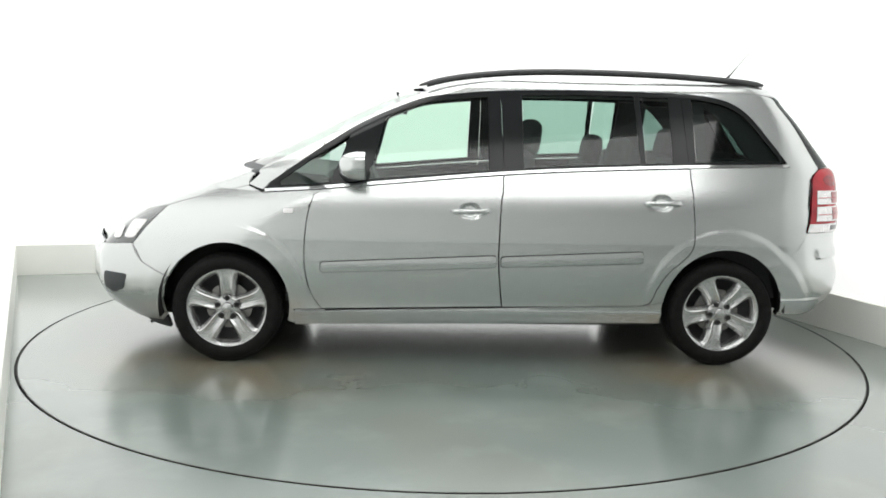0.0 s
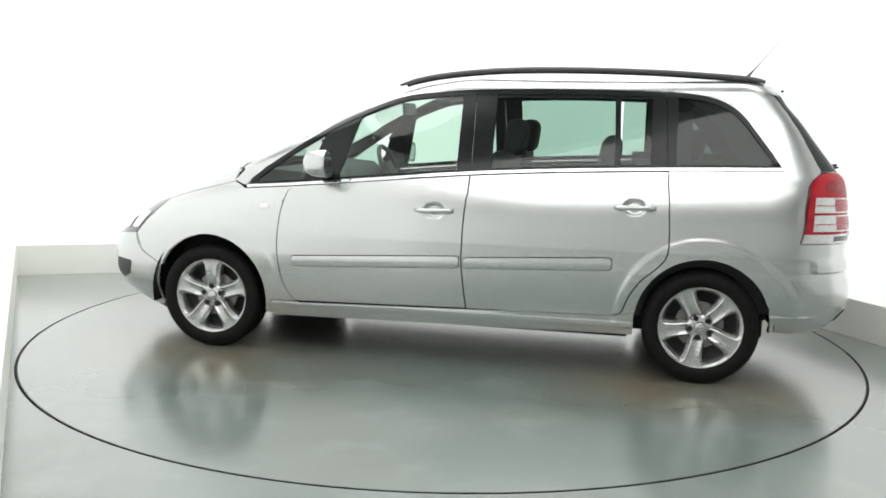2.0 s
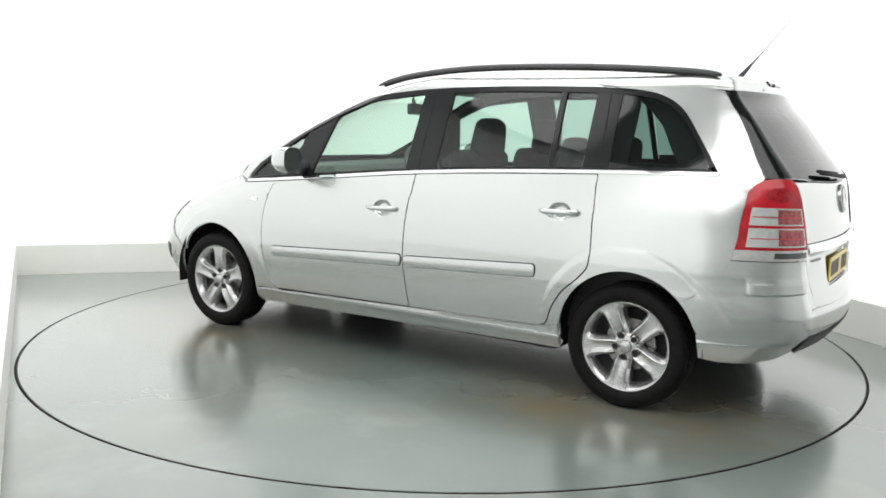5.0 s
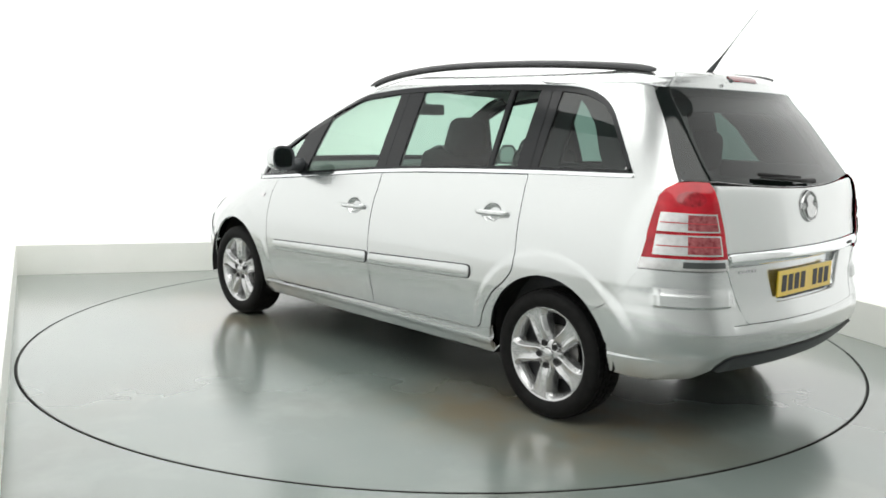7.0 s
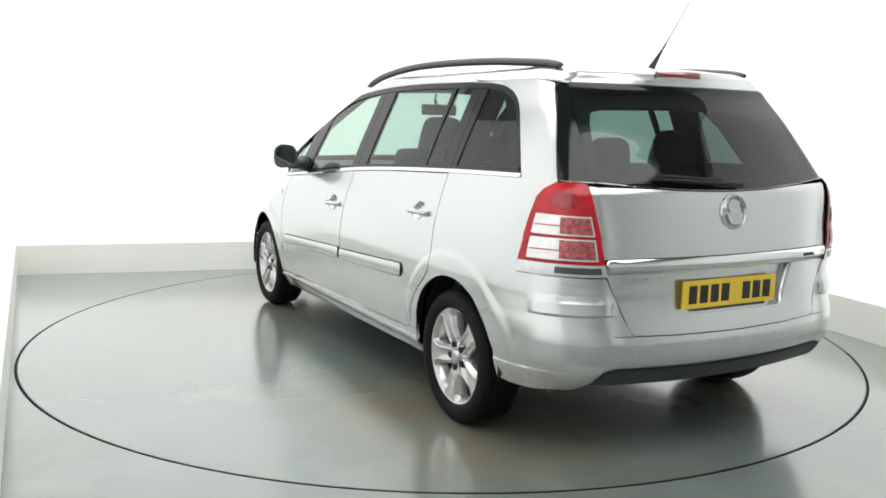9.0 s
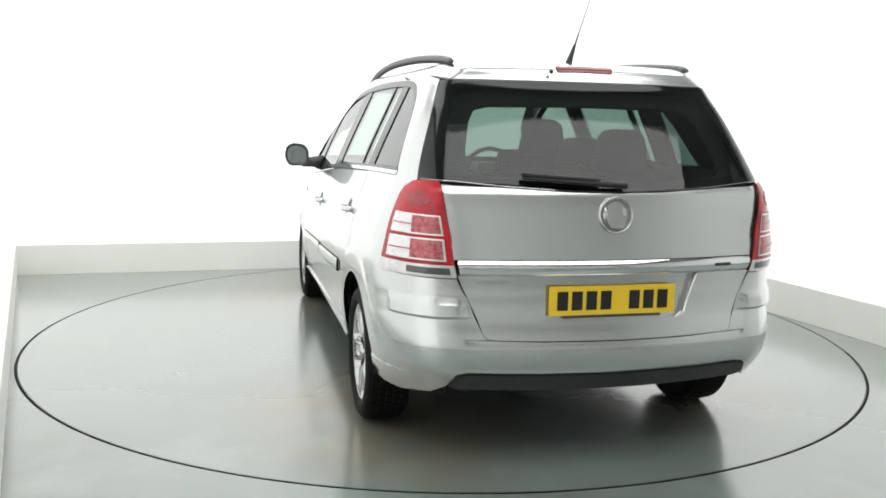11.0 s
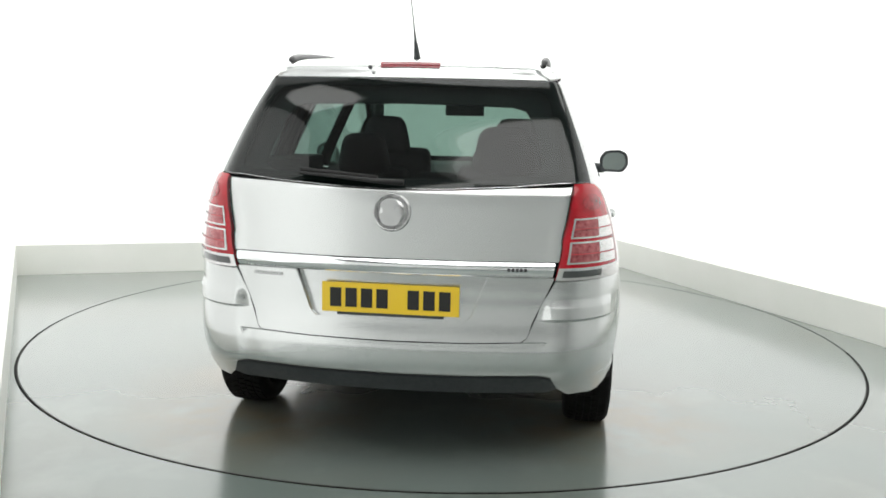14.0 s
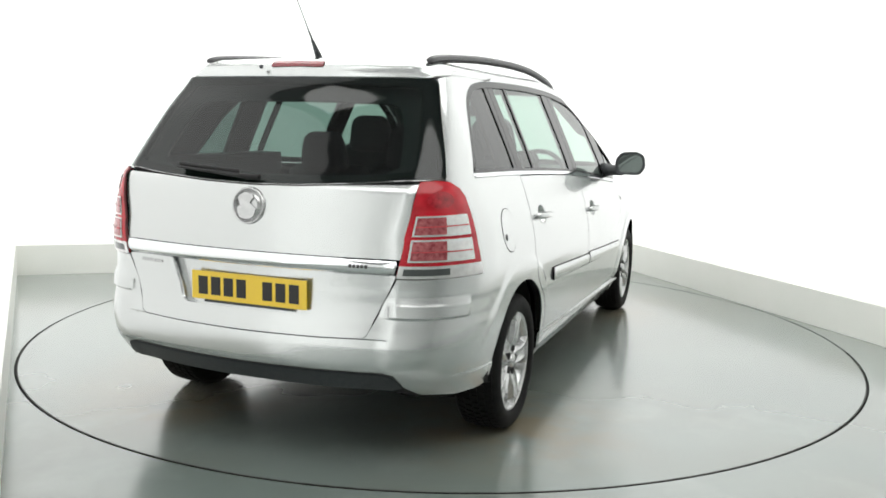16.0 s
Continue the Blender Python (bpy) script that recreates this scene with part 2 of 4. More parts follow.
tagged(roof_plane, "plain grey-white studio ceiling", "ceiling", kind="structure")

R_IN = GAP_R - 0.004
turntable = new("turntable")
tagged(turntable, "round grey-green painted turntable flush with the floor", "turntable")
EDGE = R_IN - 0.006
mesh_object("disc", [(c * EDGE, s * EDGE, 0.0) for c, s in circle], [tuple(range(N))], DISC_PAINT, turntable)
rv = [(c * r, s * r, z) for r, z in ((EDGE, 0.0), (R_IN, 0.0), (R_IN, -0.028)) for c, s in circle]
mesh_object("rim", rv, [(q * N + k, q * N + N + k, q * N + N + (k + 1) % N, q * N + (k + 1) % N) for q in (0, 1) for k in range(N)], BRAKE_DARK, turntable, "dark steel edge of the turntable")

# fabric softboxes: one over the turntable, one over the place where the camera stands, in line with the walls
def ceiling_light(x0, y0, x1, y1, mat):
    lamp = new("ceiling_light")
    lamp.matrix_basis = pose(0, 0, HEIGHT, 0, 0, 17)
    tagged(lamp, "large white fabric softbox under the ceiling", "ceiling light", "softboxes of the studio")
    part("diffuser", box((x0, y0, -0.17), (x1, y1, -0.15)), mat, lamp)
    part("frame", box((x0 - 0.03, y0 - 0.03, -0.149), (x1 + 0.03, y1 + 0.03, -0.004)), PLAIN_WALL, lamp)
    return lamp


ceiling_light(-2.0, -1.7, 2.0, 2.0, SOFTBOX)
ceiling_light(-2.6, -5.1, 1.8, -2.62, SOFTBOX)

# ---------------------------------------------------------------- the car's surface
def table(rows):
    """A smooth, monotone curve through rows of (at, value)."""
    xs, ys = [r[0] for r in rows], [r[1] for r in rows]
    xs, ys = np.array(xs, float), np.array(ys, float)
    m = np.gradient(ys, xs)

    @functools.lru_cache(200000)
    def f(z):
        z = min(max(z, xs[0]), xs[-1])
        i = min(max(int(np.searchsorted(xs, z)) - 1, 0), len(xs) - 2)
        h = xs[i + 1] - xs[i]
        t = (z - xs[i]) / h
        d = (ys[i + 1] - ys[i]) / h
        m0, m1 = m[i], m[i + 1]
        if d == 0:
            m0 = m1 = 0
        else:
            m0, m1 = [d * min(max(q / d, 0), 3) for q in (m0, m1)]
        return ys[i] * (2 * t ** 3 - 3 * t * t + 1) + ys[i + 1] * (3 * t * t - 2 * t ** 3) + h * (m0 * (t ** 3 - 2 * t * t + t) + m1 * (t ** 3 - t * t))
    return f


HALF = table([(0.15, 0.77), (0.2, 0.802), (0.25, 0.83), (0.3, 0.848), (0.4, 0.869), (0.5, 0.882), (0.57, 0.887), (0.68, 0.887), (0.8, 0.874), (0.9, 0.853), (0.98, 0.828), (1.04, 0.805),
              (1.1, 0.783), (1.2, 0.741), (1.35, 0.672), (1.48, 0.612), (1.52, 0.595), (1.545, 0.572), (1.565, 0.525), (1.583, 0.43), (1.597, 0.29), (1.605, 0.12)])
NOSE = table([(0.13, 2.03), (0.2, 2.135), (0.3, 2.255), (0.4, 2.3), (0.55, 2.29), (0.62, 2.25), (0.7, 2.16), (0.8, 2.01), (0.88, 1.84), (0.95, 1.655), (1.0, 1.5), (1.05, 1.365),
              (1.1, 1.255), (1.2, 1.055), (1.3, 0.855), (1.4, 0.655), (1.48, 0.47), (1.53, 0.30), (1.57, 0.05), (1.595, -0.3), (1.605, -0.6)])
TAIL = table([(0.2, -1.97), (0.28, -2.06), (0.35, -2.12), (0.42, -2.165), (0.5, -2.169), (0.54, -2.16), (0.6, -2.14), (0.7, -2.13), (0.8, -2.128), (0.95, -2.108), (1.05, -2.09), (1.075, -2.082),
              (1.1, -2.06), (1.2, -1.98), (1.35, -1.87), (1.48, -1.77), (1.52, -1.755), (1.545, -1.74), (1.57, -1.66), (1.59, -1.35), (1.605, -0.9)])
REAR_LONG = table([(0.2, 0.42), (0.9, 0.42), (1.1, 0.34), (1.3, 0.2), (1.48, 0.13), (1.54, 0.2), (1.605, 0.2)])
REAR_WIDE = table([(0.2, 0.3), (0.9, 0.27), (1.1, 0.16), (1.3, 0.1), (1.48, 0.07), (1.54, 0.12), (1.59, 0.12), (1.605, 0.08)])
FRONT_LONG = table([(0.15, 0.7), (0.7, 0.8), (0.93, 0.8), (1.05, 0.22), (1.2, 0.16), (1.48, 0.16), (1.605, 0.2)])
FRONT_WIDE = table([(0.15, 0.4), (0.7, 0.42), (0.93, 0.4), (1.05, 0.15), (1.2, 0.1), (1.48, 0.1), (1.595, 0.15), (1.605, 0.08)])
REAR_TAPER = table([(0.15, 1.0), (0.6, 1.0), (0.85, 0.65), (1.1, 0.5), (1.4, 0.25), (1.61, 0.25)])
WHEELS = ((1.35, 0.318), (-1.35, 0.32))
ARCH = 0.338
FORWARD = 0.018


@functools.lru_cache(400000)
def half_width(x, z):
    w = HALF(z)
    if x < -0.5:
        w -= 0.026 * ((-0.5 - x) / 1.2) ** 2 * REAR_TAPER(z)
    if x > 0.3:
        w -= 0.03 * ((x - 0.3) / 1.0) ** 2 * min(max((z - 0.6) / 0.3, 0.35), 1)
    for cx, cz in WHEELS:
        r = math.hypot(x - cx - (FORWARD if cx > 0 else 0), z - cz)
        k = min(max((0.458 - r) / 0.036, 0), 1)
        w += 0.0065 * k * k * (3 - 2 * k)
    return w


@functools.lru_cache(None)
def ends(z):
    rl, rw, fl, fw = REAR_LONG(z), REAR_WIDE(z), FRONT_LONG(z), FRONT_WIDE(z)
    return TAIL(z) + 0.06, rl, rw, NOSE(z) - 0.15, fl, fw


def surface(s, z, off=0.0):
    """The left half of the body. s: -2 to -1 tail, -1 to 0 tail corner, 0 to 1 side, 1 to 2 front corner, 2 to 3 front."""
    xr, rl, rw, xf, fl, fw = ends(z)
    if s < -1:
        w = half_width(xr + rl, z) - rw
        k = s + 2
        return (xr - 0.06 * (1 - k * k), w * k, z)
    if s < 0:
        w, t = half_width(xr + rl * (1 + s), z), -s * math.pi / 2
        w0 = half_width(xr + rl, z)
        f = 1 + s
        return (xr + rl * (1 - math.sin(t)), (w * f + w0 * (1 - f)) - rw * (1 - math.cos(t)), z)
    if s <= 1:
        x = xr + rl + s * (xf - fl - xr - rl)
        return (x, half_width(x, z), z)
    if s <= 2:
        t = (s - 1) * math.pi / 2
        x = xf - fl * (1 - math.sin(t))
        w0 = half_width(xf - fl, z)
        f = 2 - s
        return (x, half_width(x, z) * f + w0 * (1 - f) - fw * (1 - math.cos(t)), z)
    k = 3 - s
    w = half_width(xf - fl, z) - fw
    return (xf + 0.15 * (1 - k * k), w * k, z)


@functools.lru_cache(400000)
def normal(s, z):
    e = 1e-3
    a = Vector(surface(min(s + e, 2.9999), z)) - Vector(surface(max(s - e, -1.9999), z))
    b = Vector(surface(s, min(z + e, 1.604))) - Vector(surface(s, max(z - e, 0.16)))
    n = b.cross(a)
    if n.length < 1e-9:
        return Vector((0, 0, 1))
    n.normalize()
    return n if n.y > -1e-6 or abs(n.x) > 0.5 else -n


def from_side(x, z):
    """The place s of a point of the side view; the front half lies a little further forward."""
    k = min(max(x + 1.0, 0), 1)
    x += FORWARD * k * k * (3 - 2 * k)
    xr, rl, rw, xf, fl, fw = ends(z)
    if x < xr + rl:
        return max(-math.asin(min(max(1 - (x - xr) / rl, 0), 1)) * 2 / math.pi, -1), z
    if x > xf - fl:
        return 1 + math.asin(min(max(1 - (xf - x) / fl, 0), 1)) * 2 / math.pi, z
    return (x - xr - rl) / (xf - fl - xr - rl), z


def from_rear(y, z):
    """The place s of a point of the rear view, y to the car's left."""
    xr, rl, rw, xf, fl, fw = ends(z)
    w = half_width(xr + rl, z)
    if y <= w - rw:
        return y / (w - rw) - 2, z
    lo, hi = -1.0, 0.0
    for _ in range(30):
        mid = (lo + hi) / 2
        if surface(mid, z)[1] < y:
            lo = mid
        else:
            hi = mid
    return lo, z


S_LINES = [-2 + k / 14 for k in range(14)] + [-1 + k / 14 for k in range(14)] + [k / 60 for k in range(60)] + [1 + k / 18 for k in range(18)] + [2 + k / 10 for k in range(11)]
Z_LINES = [0.13 + 0.025 * k for k in range(56)] + [1.515, 1.53, 1.542, 1.553, 1.563, 1.572, 1.58, 1.587, 1.593, 1.598, 1.602, 1.605]


for hx, hz in ((0.062, 0.848), (-0.987, 0.906)):
    S_LINES += [from_side(hx + 0.008 * k, hz)[0] for k in range(-10, 11)]
    Z_LINES += [hz + 0.0065 * k for k in range(-7, 8)]
S_LINES += [from_side(q + 0.016 * k, 0.6)[0] for q in (-1.343, 1.343) for k in range(-30, 31)]
Z_LINES += [0.55 + 0.0125 * k for k in range(20)]
S_LINES += [-1.0 + 0.03 * k for k in range(1, 33)]
Z_LINES += [0.525 + 0.007 * k for k in range(16)]
Z_LINES += [0.485, 0.49, 0.495, 0.501, 0.506, 0.511]
Z_LINES += [0.36, 0.37, 0.39, 0.585, 0.595, 0.6, 0.6035, 0.607, 0.612, 0.62, 0.64, 0.66, 0.665, 0.67, 0.68, 0.685]
S_LINES = sorted(set(round(v, 5) for v in S_LINES))
Z_LINES = sorted(set(round(v, 5) for v in Z_LINES))


def clip(poly, axis, value, keep_above):
    out = []
    for i, p in enumerate(poly):
        q = poly[i - 1]
        a, b = (q[axis] >= value) == keep_above or q[axis] == value, (p[axis] >= value) == keep_above or p[axis] == value
        if a != b:
            t = (value - q[axis]) / (p[axis] - q[axis])
            cut = (q[0] + t * (p[0] - q[0]), q[1] + t * (p[1] - q[1]))
            out.append((value, cut[1]) if axis == 0 else (cut[0], value))
        if b:
            out.append(p)
    return out


def dense(points, kind, step=0.03, closed=True):
    """Sets extra points along straight stretches and turns all into places on the surface."""
    out = []
    n = len(points)
    for i in range(n if closed else n - 1):
        p, q = points[i], points[(i + 1) % n]
        m = max(1, int(math.dist(p, q) / step))
        out += [(p[0] + (q[0] - p[0]) * k / m, p[1] + (q[1] - p[1]) * k / m) for k in range(m)]
    if not closed:
        out.append(points[-1])
    turn = {"side": from_side, "rear": from_rear, "flat": lambda a, b: (a, b)}[kind]
    return [turn(*p) for p in out]


def shrink(points, d):
    """Moves a closed outline inwards by d."""
    area = sum(points[i - 1][0] * p[1] - p[0] * points[i - 1][1] for i, p in enumerate(points))
    sign = 1 if area > 0 else -1
    out = []
    n = len(points)
    for i in range(n):
        a, b, c = np.array(points[i - 1]), np.array(points[i]), np.array(points[(i + 1) % n])
        u, v = b - a, c - b
        lu, lv = np.linalg.norm(u), np.linalg.norm(v)
        if lu < 1e-9 or lv < 1e-9:
            out.append(tuple(b))
            continue
        nu, nv = np.array((-u[1], u[0])) / lu, np.array((-v[1], v[0])) / lv
        m = nu + nv
        k = m @ m
        out.append(tuple(b + sign * d * m * 2 / max(k, 0.6)))
    return out


def rounded(points, r, steps=5):
    """Rounds the corners of a closed outline."""
    out = []
    n = len(points)
    for i in range(n):
        a, b, c = np.array(points[i - 1], float), np.array(points[i], float), np.array(points[(i + 1) % n], float)
        la, lc = np.linalg.norm(a - b), np.linalg.norm(c - b)
        k = min(r, la * 0.45, lc * 0.45)
        p, q = b + (a - b) * k / la, b + (c - b) * k / lc
        for j in range(steps + 1):
            t = j / steps
            out.append(tuple((1 - t) ** 2 * p + 2 * t * (1 - t) * b + t * t * q))
    return out


def without_spikes(poly):
    """Drops points at which an outline runs back along itself."""
    p = [q for k, q in enumerate(poly) if math.dist(q, poly[k - 1]) > 1e-7]
    k = 0
    while len(p) > 2 and k < len(p):
        a, b, c = p[k - 1], p[k], p[(k + 1) % len(p)]
        u, v = (b[0] - a[0], b[1] - a[1]), (c[0] - b[0], c[1] - b[1])
        lu, lv = math.hypot(*u), math.hypot(*v)
        if lu < 1e-7 or lv < 1e-7 or (abs(u[0] * v[1] - u[1] * v[0]) < 1e-6 * lu * lv and u[0] * v[0] + u[1] * v[1] < 0):
            del p[k]
            k = max(k - 2, 0)
        else:
            k += 1
    return p if len(p) > 2 else []


def cells(outline):
    """Cuts an outline on the surface into the cells of the grid."""
    verts, index, faces = [], {}, []

    def put(p):
        k = (round(p[0], 5), round(p[1], 5))
        if k not in index:
            index[k] = len(verts)
            verts.append(p)
        return index[k]
    ss = [v for v in S_LINES]
    for i in range(len(ss) - 1):
        col = clip(clip(outline, 0, ss[i], True), 0, ss[i + 1], False)
        if len(col) < 3:
            continue
        lo, hi = min(p[1] for p in col), max(p[1] for p in col)
        for j in range(len(Z_LINES) - 1):
            if Z_LINES[j + 1] <= lo or Z_LINES[j] >= hi:
                continue
            c = clip(clip(col, 1, Z_LINES[j], True), 1, Z_LINES[j + 1], False)
            ids = []
            for p in without_spikes(c):
                k = put(p)
                if not ids or ids[-1] != k:
                    ids.append(k)
            if len(ids) > 1 and ids[0] == ids[-1]:
                ids.pop()
            k = 0
            while len(ids) > 2 and k < len(ids):
                if ids[k - 1] == ids[(k + 1) % len(ids)]:
                    del ids[k]
                    del ids[k % len(ids)]
                    k = 0
                else:
                    k += 1
            if len(set(ids)) >= 3 and len(set(ids)) == len(ids):
                area = sum(verts[ids[k - 1]][0] * verts[ids[k]][1] - verts[ids[k]][0] * verts[ids[k - 1]][1] for k in range(len(ids)))
                if abs(area) > 1e-9:
                    faces.append(ids if area > 0 else ids[::-1])
    return verts, faces


def panel(name, outline, mat, parent, kind="side", off=0.0, thick=0.006, gap=0.0, sides="LR", label="", crown=None, both=False, lip_out=False):
    """A sheet of the body: an outline of the side or rear view laid on the surface, with thickness at its edges.
    both: the outline runs from the middle line, and the two halves are one mesh."""
    if gap:
        outline = shrink(outline, gap)
    flat, faces = cells(dense(outline, kind))
    count = {}
    for f in faces:
        for k in range(len(f)):
            e = (f[k - 1], f[k])
            count[tuple(sorted(e))] = count.get(tuple(sorted(e)), 0) + 1
    rim = [(f[k - 1], f[k]) for f in faces for k in range(len(f)) if count[tuple(sorted((f[k - 1], f[k])))] == 1]
    if both:
        rim = [e for e in rim if not all(abs(abs(flat[i][0] - 0.5) - 2.5) < 1e-4 for i in e)]
    normals = [normal(*p) for p in flat]
    verts = [Vector(surface(*p)) + n * (off + (crown(*p) if crown else 0)) for p, n in zip(flat, normals)]
    if crown:
        e = 0.0015
        at = lambda s, z: Vector(surface(s, z)) + normal(s, z) * crown(s, z)
        for i, (s, z) in enumerate(flat):
            if len({crown(s, z), crown(s + e, z), crown(s - e, z), crown(s, z + e), crown(s, z - e)}) == 1:
                continue
            n = (at(s, z + e) - at(s, z - e)).cross(at(min(s + e, 2.999), z) - at(max(s - e, -1.999), z))
            if n.length > 1e-12:
                n.normalize()
                normals[i] = n if n.dot(normals[i]) > 0 else -n
    edge = sorted({i for e in rim for i in e})
    lip = {i: len(verts) + k for k, i in enumerate(edge)}
    low = {i: len(verts) + len(edge) + k for k, i in enumerate(edge)}
    rn = {}
    for a, b in rim:
        d = (verts[b] - verts[a]).cross(normals[a]) * (-1 if lip_out else 1)
        for i in (a, b):
            rn[i] = rn.get(i, Vector()) + d.normalized() if d.length > 1e-9 else rn.get(i, Vector())
    verts += [verts[i].copy() for i in edge]
    verts += [verts[i] - normals[i] * thick for i in edge]
    side_n = [(rn[i] + normals[i] * 0.15).normalized() if rn[i].length > 1e-6 else normals[i] for i in edge]
    normals = normals + [s.lerp(normals[i], 0.5).normalized() for s, i in zip(side_n, edge)] + side_n
    faces = [tuple(f) for f in faces] + [(lip[a], low[a], low[b], lip[b]) for a, b in rim]
    # faces seen from outside
    made = []
    halves = [1] if sides == "L" else [-1] if sides == "R" else [1, -1]
    if both:
        n = len(verts)
        verts = verts + [Vector((v.x, -v.y, v.z)) for v in verts]
        normals = normals + [Vector((v.x, -v.y, v.z)) for v in normals]
        faces = [f[::-1] for f in faces] + [tuple(n + i for i in f) for f in faces]
        return mesh_object(name, verts, faces, mat, parent, label, normals)
    for h in halves:
        vs = [(v.x, v.y * h, v.z) for v in verts]
        ns = [(v.x, v.y * h, v.z) for v in normals]
        made.append(mesh_object(name, vs, faces if h < 0 else [f[::-1] for f in faces], mat, parent, label, ns))
    return made[0] if len(made) == 1 else made


def arc(cx, cz, r, a0, a1, steps=24):
    return [(cx + r * math.cos(math.radians(a0 + (a1 - a0) * k / steps)), cz + r * math.sin(math.radians(a0 + (a1 - a0) * k / steps))) for k in range(steps + 1)]


# ---------------------------------------------------------------- the car
car = new("car")
tagged(car, "silver five-door people carrier parked on the turntable", "car")

FW, RW = WHEELS
BELT = table([(-1.75, 1.112), (-1.147, 1.095), (-0.139, 1.042), (0.45, 0.988), (0.8, 0.955), (1.16, 0.925)])
belt = lambda x, up=0.0: (x, BELT(x) + up)
DLO_TOP = spline([(1.15, 0.945), (0.98, 1.065), (0.80, 1.19), (0.603, 1.31), (0.313, 1.43), (0.08, 1.467), (-0.184, 1.487), (-0.6, 1.497), (-1.074, 1.492), (-1.28, 1.478),
                  (-1.40, 1.448), (-1.50, 1.385), (-1.60, 1.26), (-1.695, 1.128)], 6)
UP = 0.012


def top_cut(x0, x1, shift=0.0):
    """The stretch of the windows' upper edge between two x values, from the front backwards."""
    p = [(x, z + shift) for x, z in DLO_TOP if x1 < x < x0]
    f = lambda x: float(np.interp(-x, [-q[0] for q in DLO_TOP], [q[1] for q in DLO_TOP])) + shift
    return [(x0, f(x0))] + p + [(x1, f(x1))]


def gutter(x0, x1):
    return [(x, z + (0.045 if x > -0.95 else 0.045 * max(0, (x + 1.16) / 0.21))) for x, z in top_cut(x0, x1)]


bx = lambda x0, x1, up=0.0, n=12: [belt(x0 + (x1 - x0) * k / n, up) for k in range(n + 1)]
DOOR_FRONT = spline([(0.872, 0.947), (0.91, 0.82), (0.928, 0.662), (0.925, 0.52), (0.895, 0.39), (0.835, 0.3)], 5)
GAP_B = spline([(-0.139, 1.038), (-0.122, 0.85), (-0.114, 0.594), (-0.128, 0.43), (-0.142, 0.32)], 5)
GAP_C = spline([(-1.147, 1.09), (-1.16, 0.9), (-1.165, 0.69), (-1.12, 0.608), (-1.035, 0.53), (-0.975, 0.435), (-0.947, 0.36), (-0.90, 0.337)], 5)
DOOR_LOW = [(0.835, 0.297), (-0.142, 0.322), (-0.90, 0.337)]
G = 0.0037


HANDLES = {"front": (0.062, 0.848), "rear": (-0.987, 0.906)}


def cup(c):
    """The hollow behind a door handle."""
    def f(s, z):
        p = surface(s, z)
        r = ((p[0] - c[0]) / 0.06) ** 2 + ((z - c[1]) / 0.044) ** 2
        k = min(max((1.05 - r) / 0.7, 0), 1)
        return -0.024 * k * k * (3 - 2 * k)
    return f


# inner shell behind the gaps
core = []
core += bx(-1.75, 1.16, -0.02)
core += [(1.3, 0.90), (1.72, 0.78), (2.05, 0.62), (2.12, 0.4), (1.95, 0.25), (1.72, 0.24)] + arc(*FW, 0.36, -10, 190) + [(0.95, 0.23), (-0.95, 0.25)] + arc(*RW, 0.355, -10, 190)[0:] + [(-1.72, 0.33), (-1.85, 0.4)]
core += [(-1.93, 0.7), (-1.9, 1.0)]
panel("inner_panel", core, DARK, car, off=-0.03, thick=0.03)
panel("inner_tailgate", [(0.0, 0.38), (0.62, 0.40), (0.64, 0.7), (0.60, 1.06), (0.0, 1.06)], DARK, car, "rear", off=-0.05, thick=0.02, both=True)

# doors
for which, outline in (("front", bx(-0.139, 0.872, -0.003) + DOOR_FRONT + DOOR_LOW[:2] + GAP_B[::-1]),
                       ("rear", bx(-1.147, -0.139, -0.003) + GAP_B + DOOR_LOW[1:] + GAP_C[::-1])):
    outline = [p for k, p in enumerate(outline) if k == 0 or math.dist(p, outline[k - 1]) > 0.004]
    if math.dist(outline[0], outline[-1]) < 0.004:
        outline.pop()
    outline = shrink(outline, G)
    c = HANDLES[which]
    doors = panel(which + "_door", outline, PAINT, car, crown=cup(c))
    frame_top = top_cut(0.83, -0.199, UP) if which == "front" else top_cut(-0.199, -1.12, UP)
    frame_up = gutter(0.83, -0.199) if which == "front" else gutter(-0.199, -1.12)
    strips = panel("window_surround", shrink(frame_top + frame_up[::-1], 0.0015), PAINT, car, off=-0.001)
    for d, h in zip(doors, (1, -1)):
        # bar of the handle
        y = half_width(*c)
        pts = [(c[0] + 0.105 - 0.21 * k / 12, h * (y + 0.004 + 0.03 * math.sin(math.pi * min(max((k - 0.3) / 11.4, 0), 1)) ** 0.5), c[1] - 0.002 + 0.002 * k / 12) for k in range(13)]
        rad = [0.007, 0.011] + [0.0125] * 8 + [0.0135, 0.0145, 0.0125]
        v, f = tube(pts, rad, 12, 0.55)
        mesh_object("door_handle", v, f, PAINT, d, smooth=True)
        # rubbing strip, painted
        ends_x = (0.842, -0.1) if which == "front" else (-0.127, -0.885)
        low = lambda x: 0.508 + (0.842 - x) * 0.042
        strip = [(ends_x[0], low(ends_x[0])), (ends_x[1], low(ends_x[1])), (ends_x[1], low(ends_x[1]) + 0.062), (ends_x[0], low(ends_x[0]) + 0.055)]
        # dark sheet 4 mm larger than the strip, which draws its edge lines
        panel("moulding_outline", rounded(shrink(strip, -0.004), 0.024), DARK, d, off=0.002, thick=0.002, sides="L" if h > 0 else "R")
        bulge = lambda s, z: 0.0035 * max(0.0, 1 - ((z - low(surface(s, z)[0]) - 0.029) / 0.032) ** 2)
        panel("side_moulding", rounded(strip, 0.022), PAINT, d, off=0.008, thick=0.012, sides="L" if h > 0 else "R", crown=bulge)

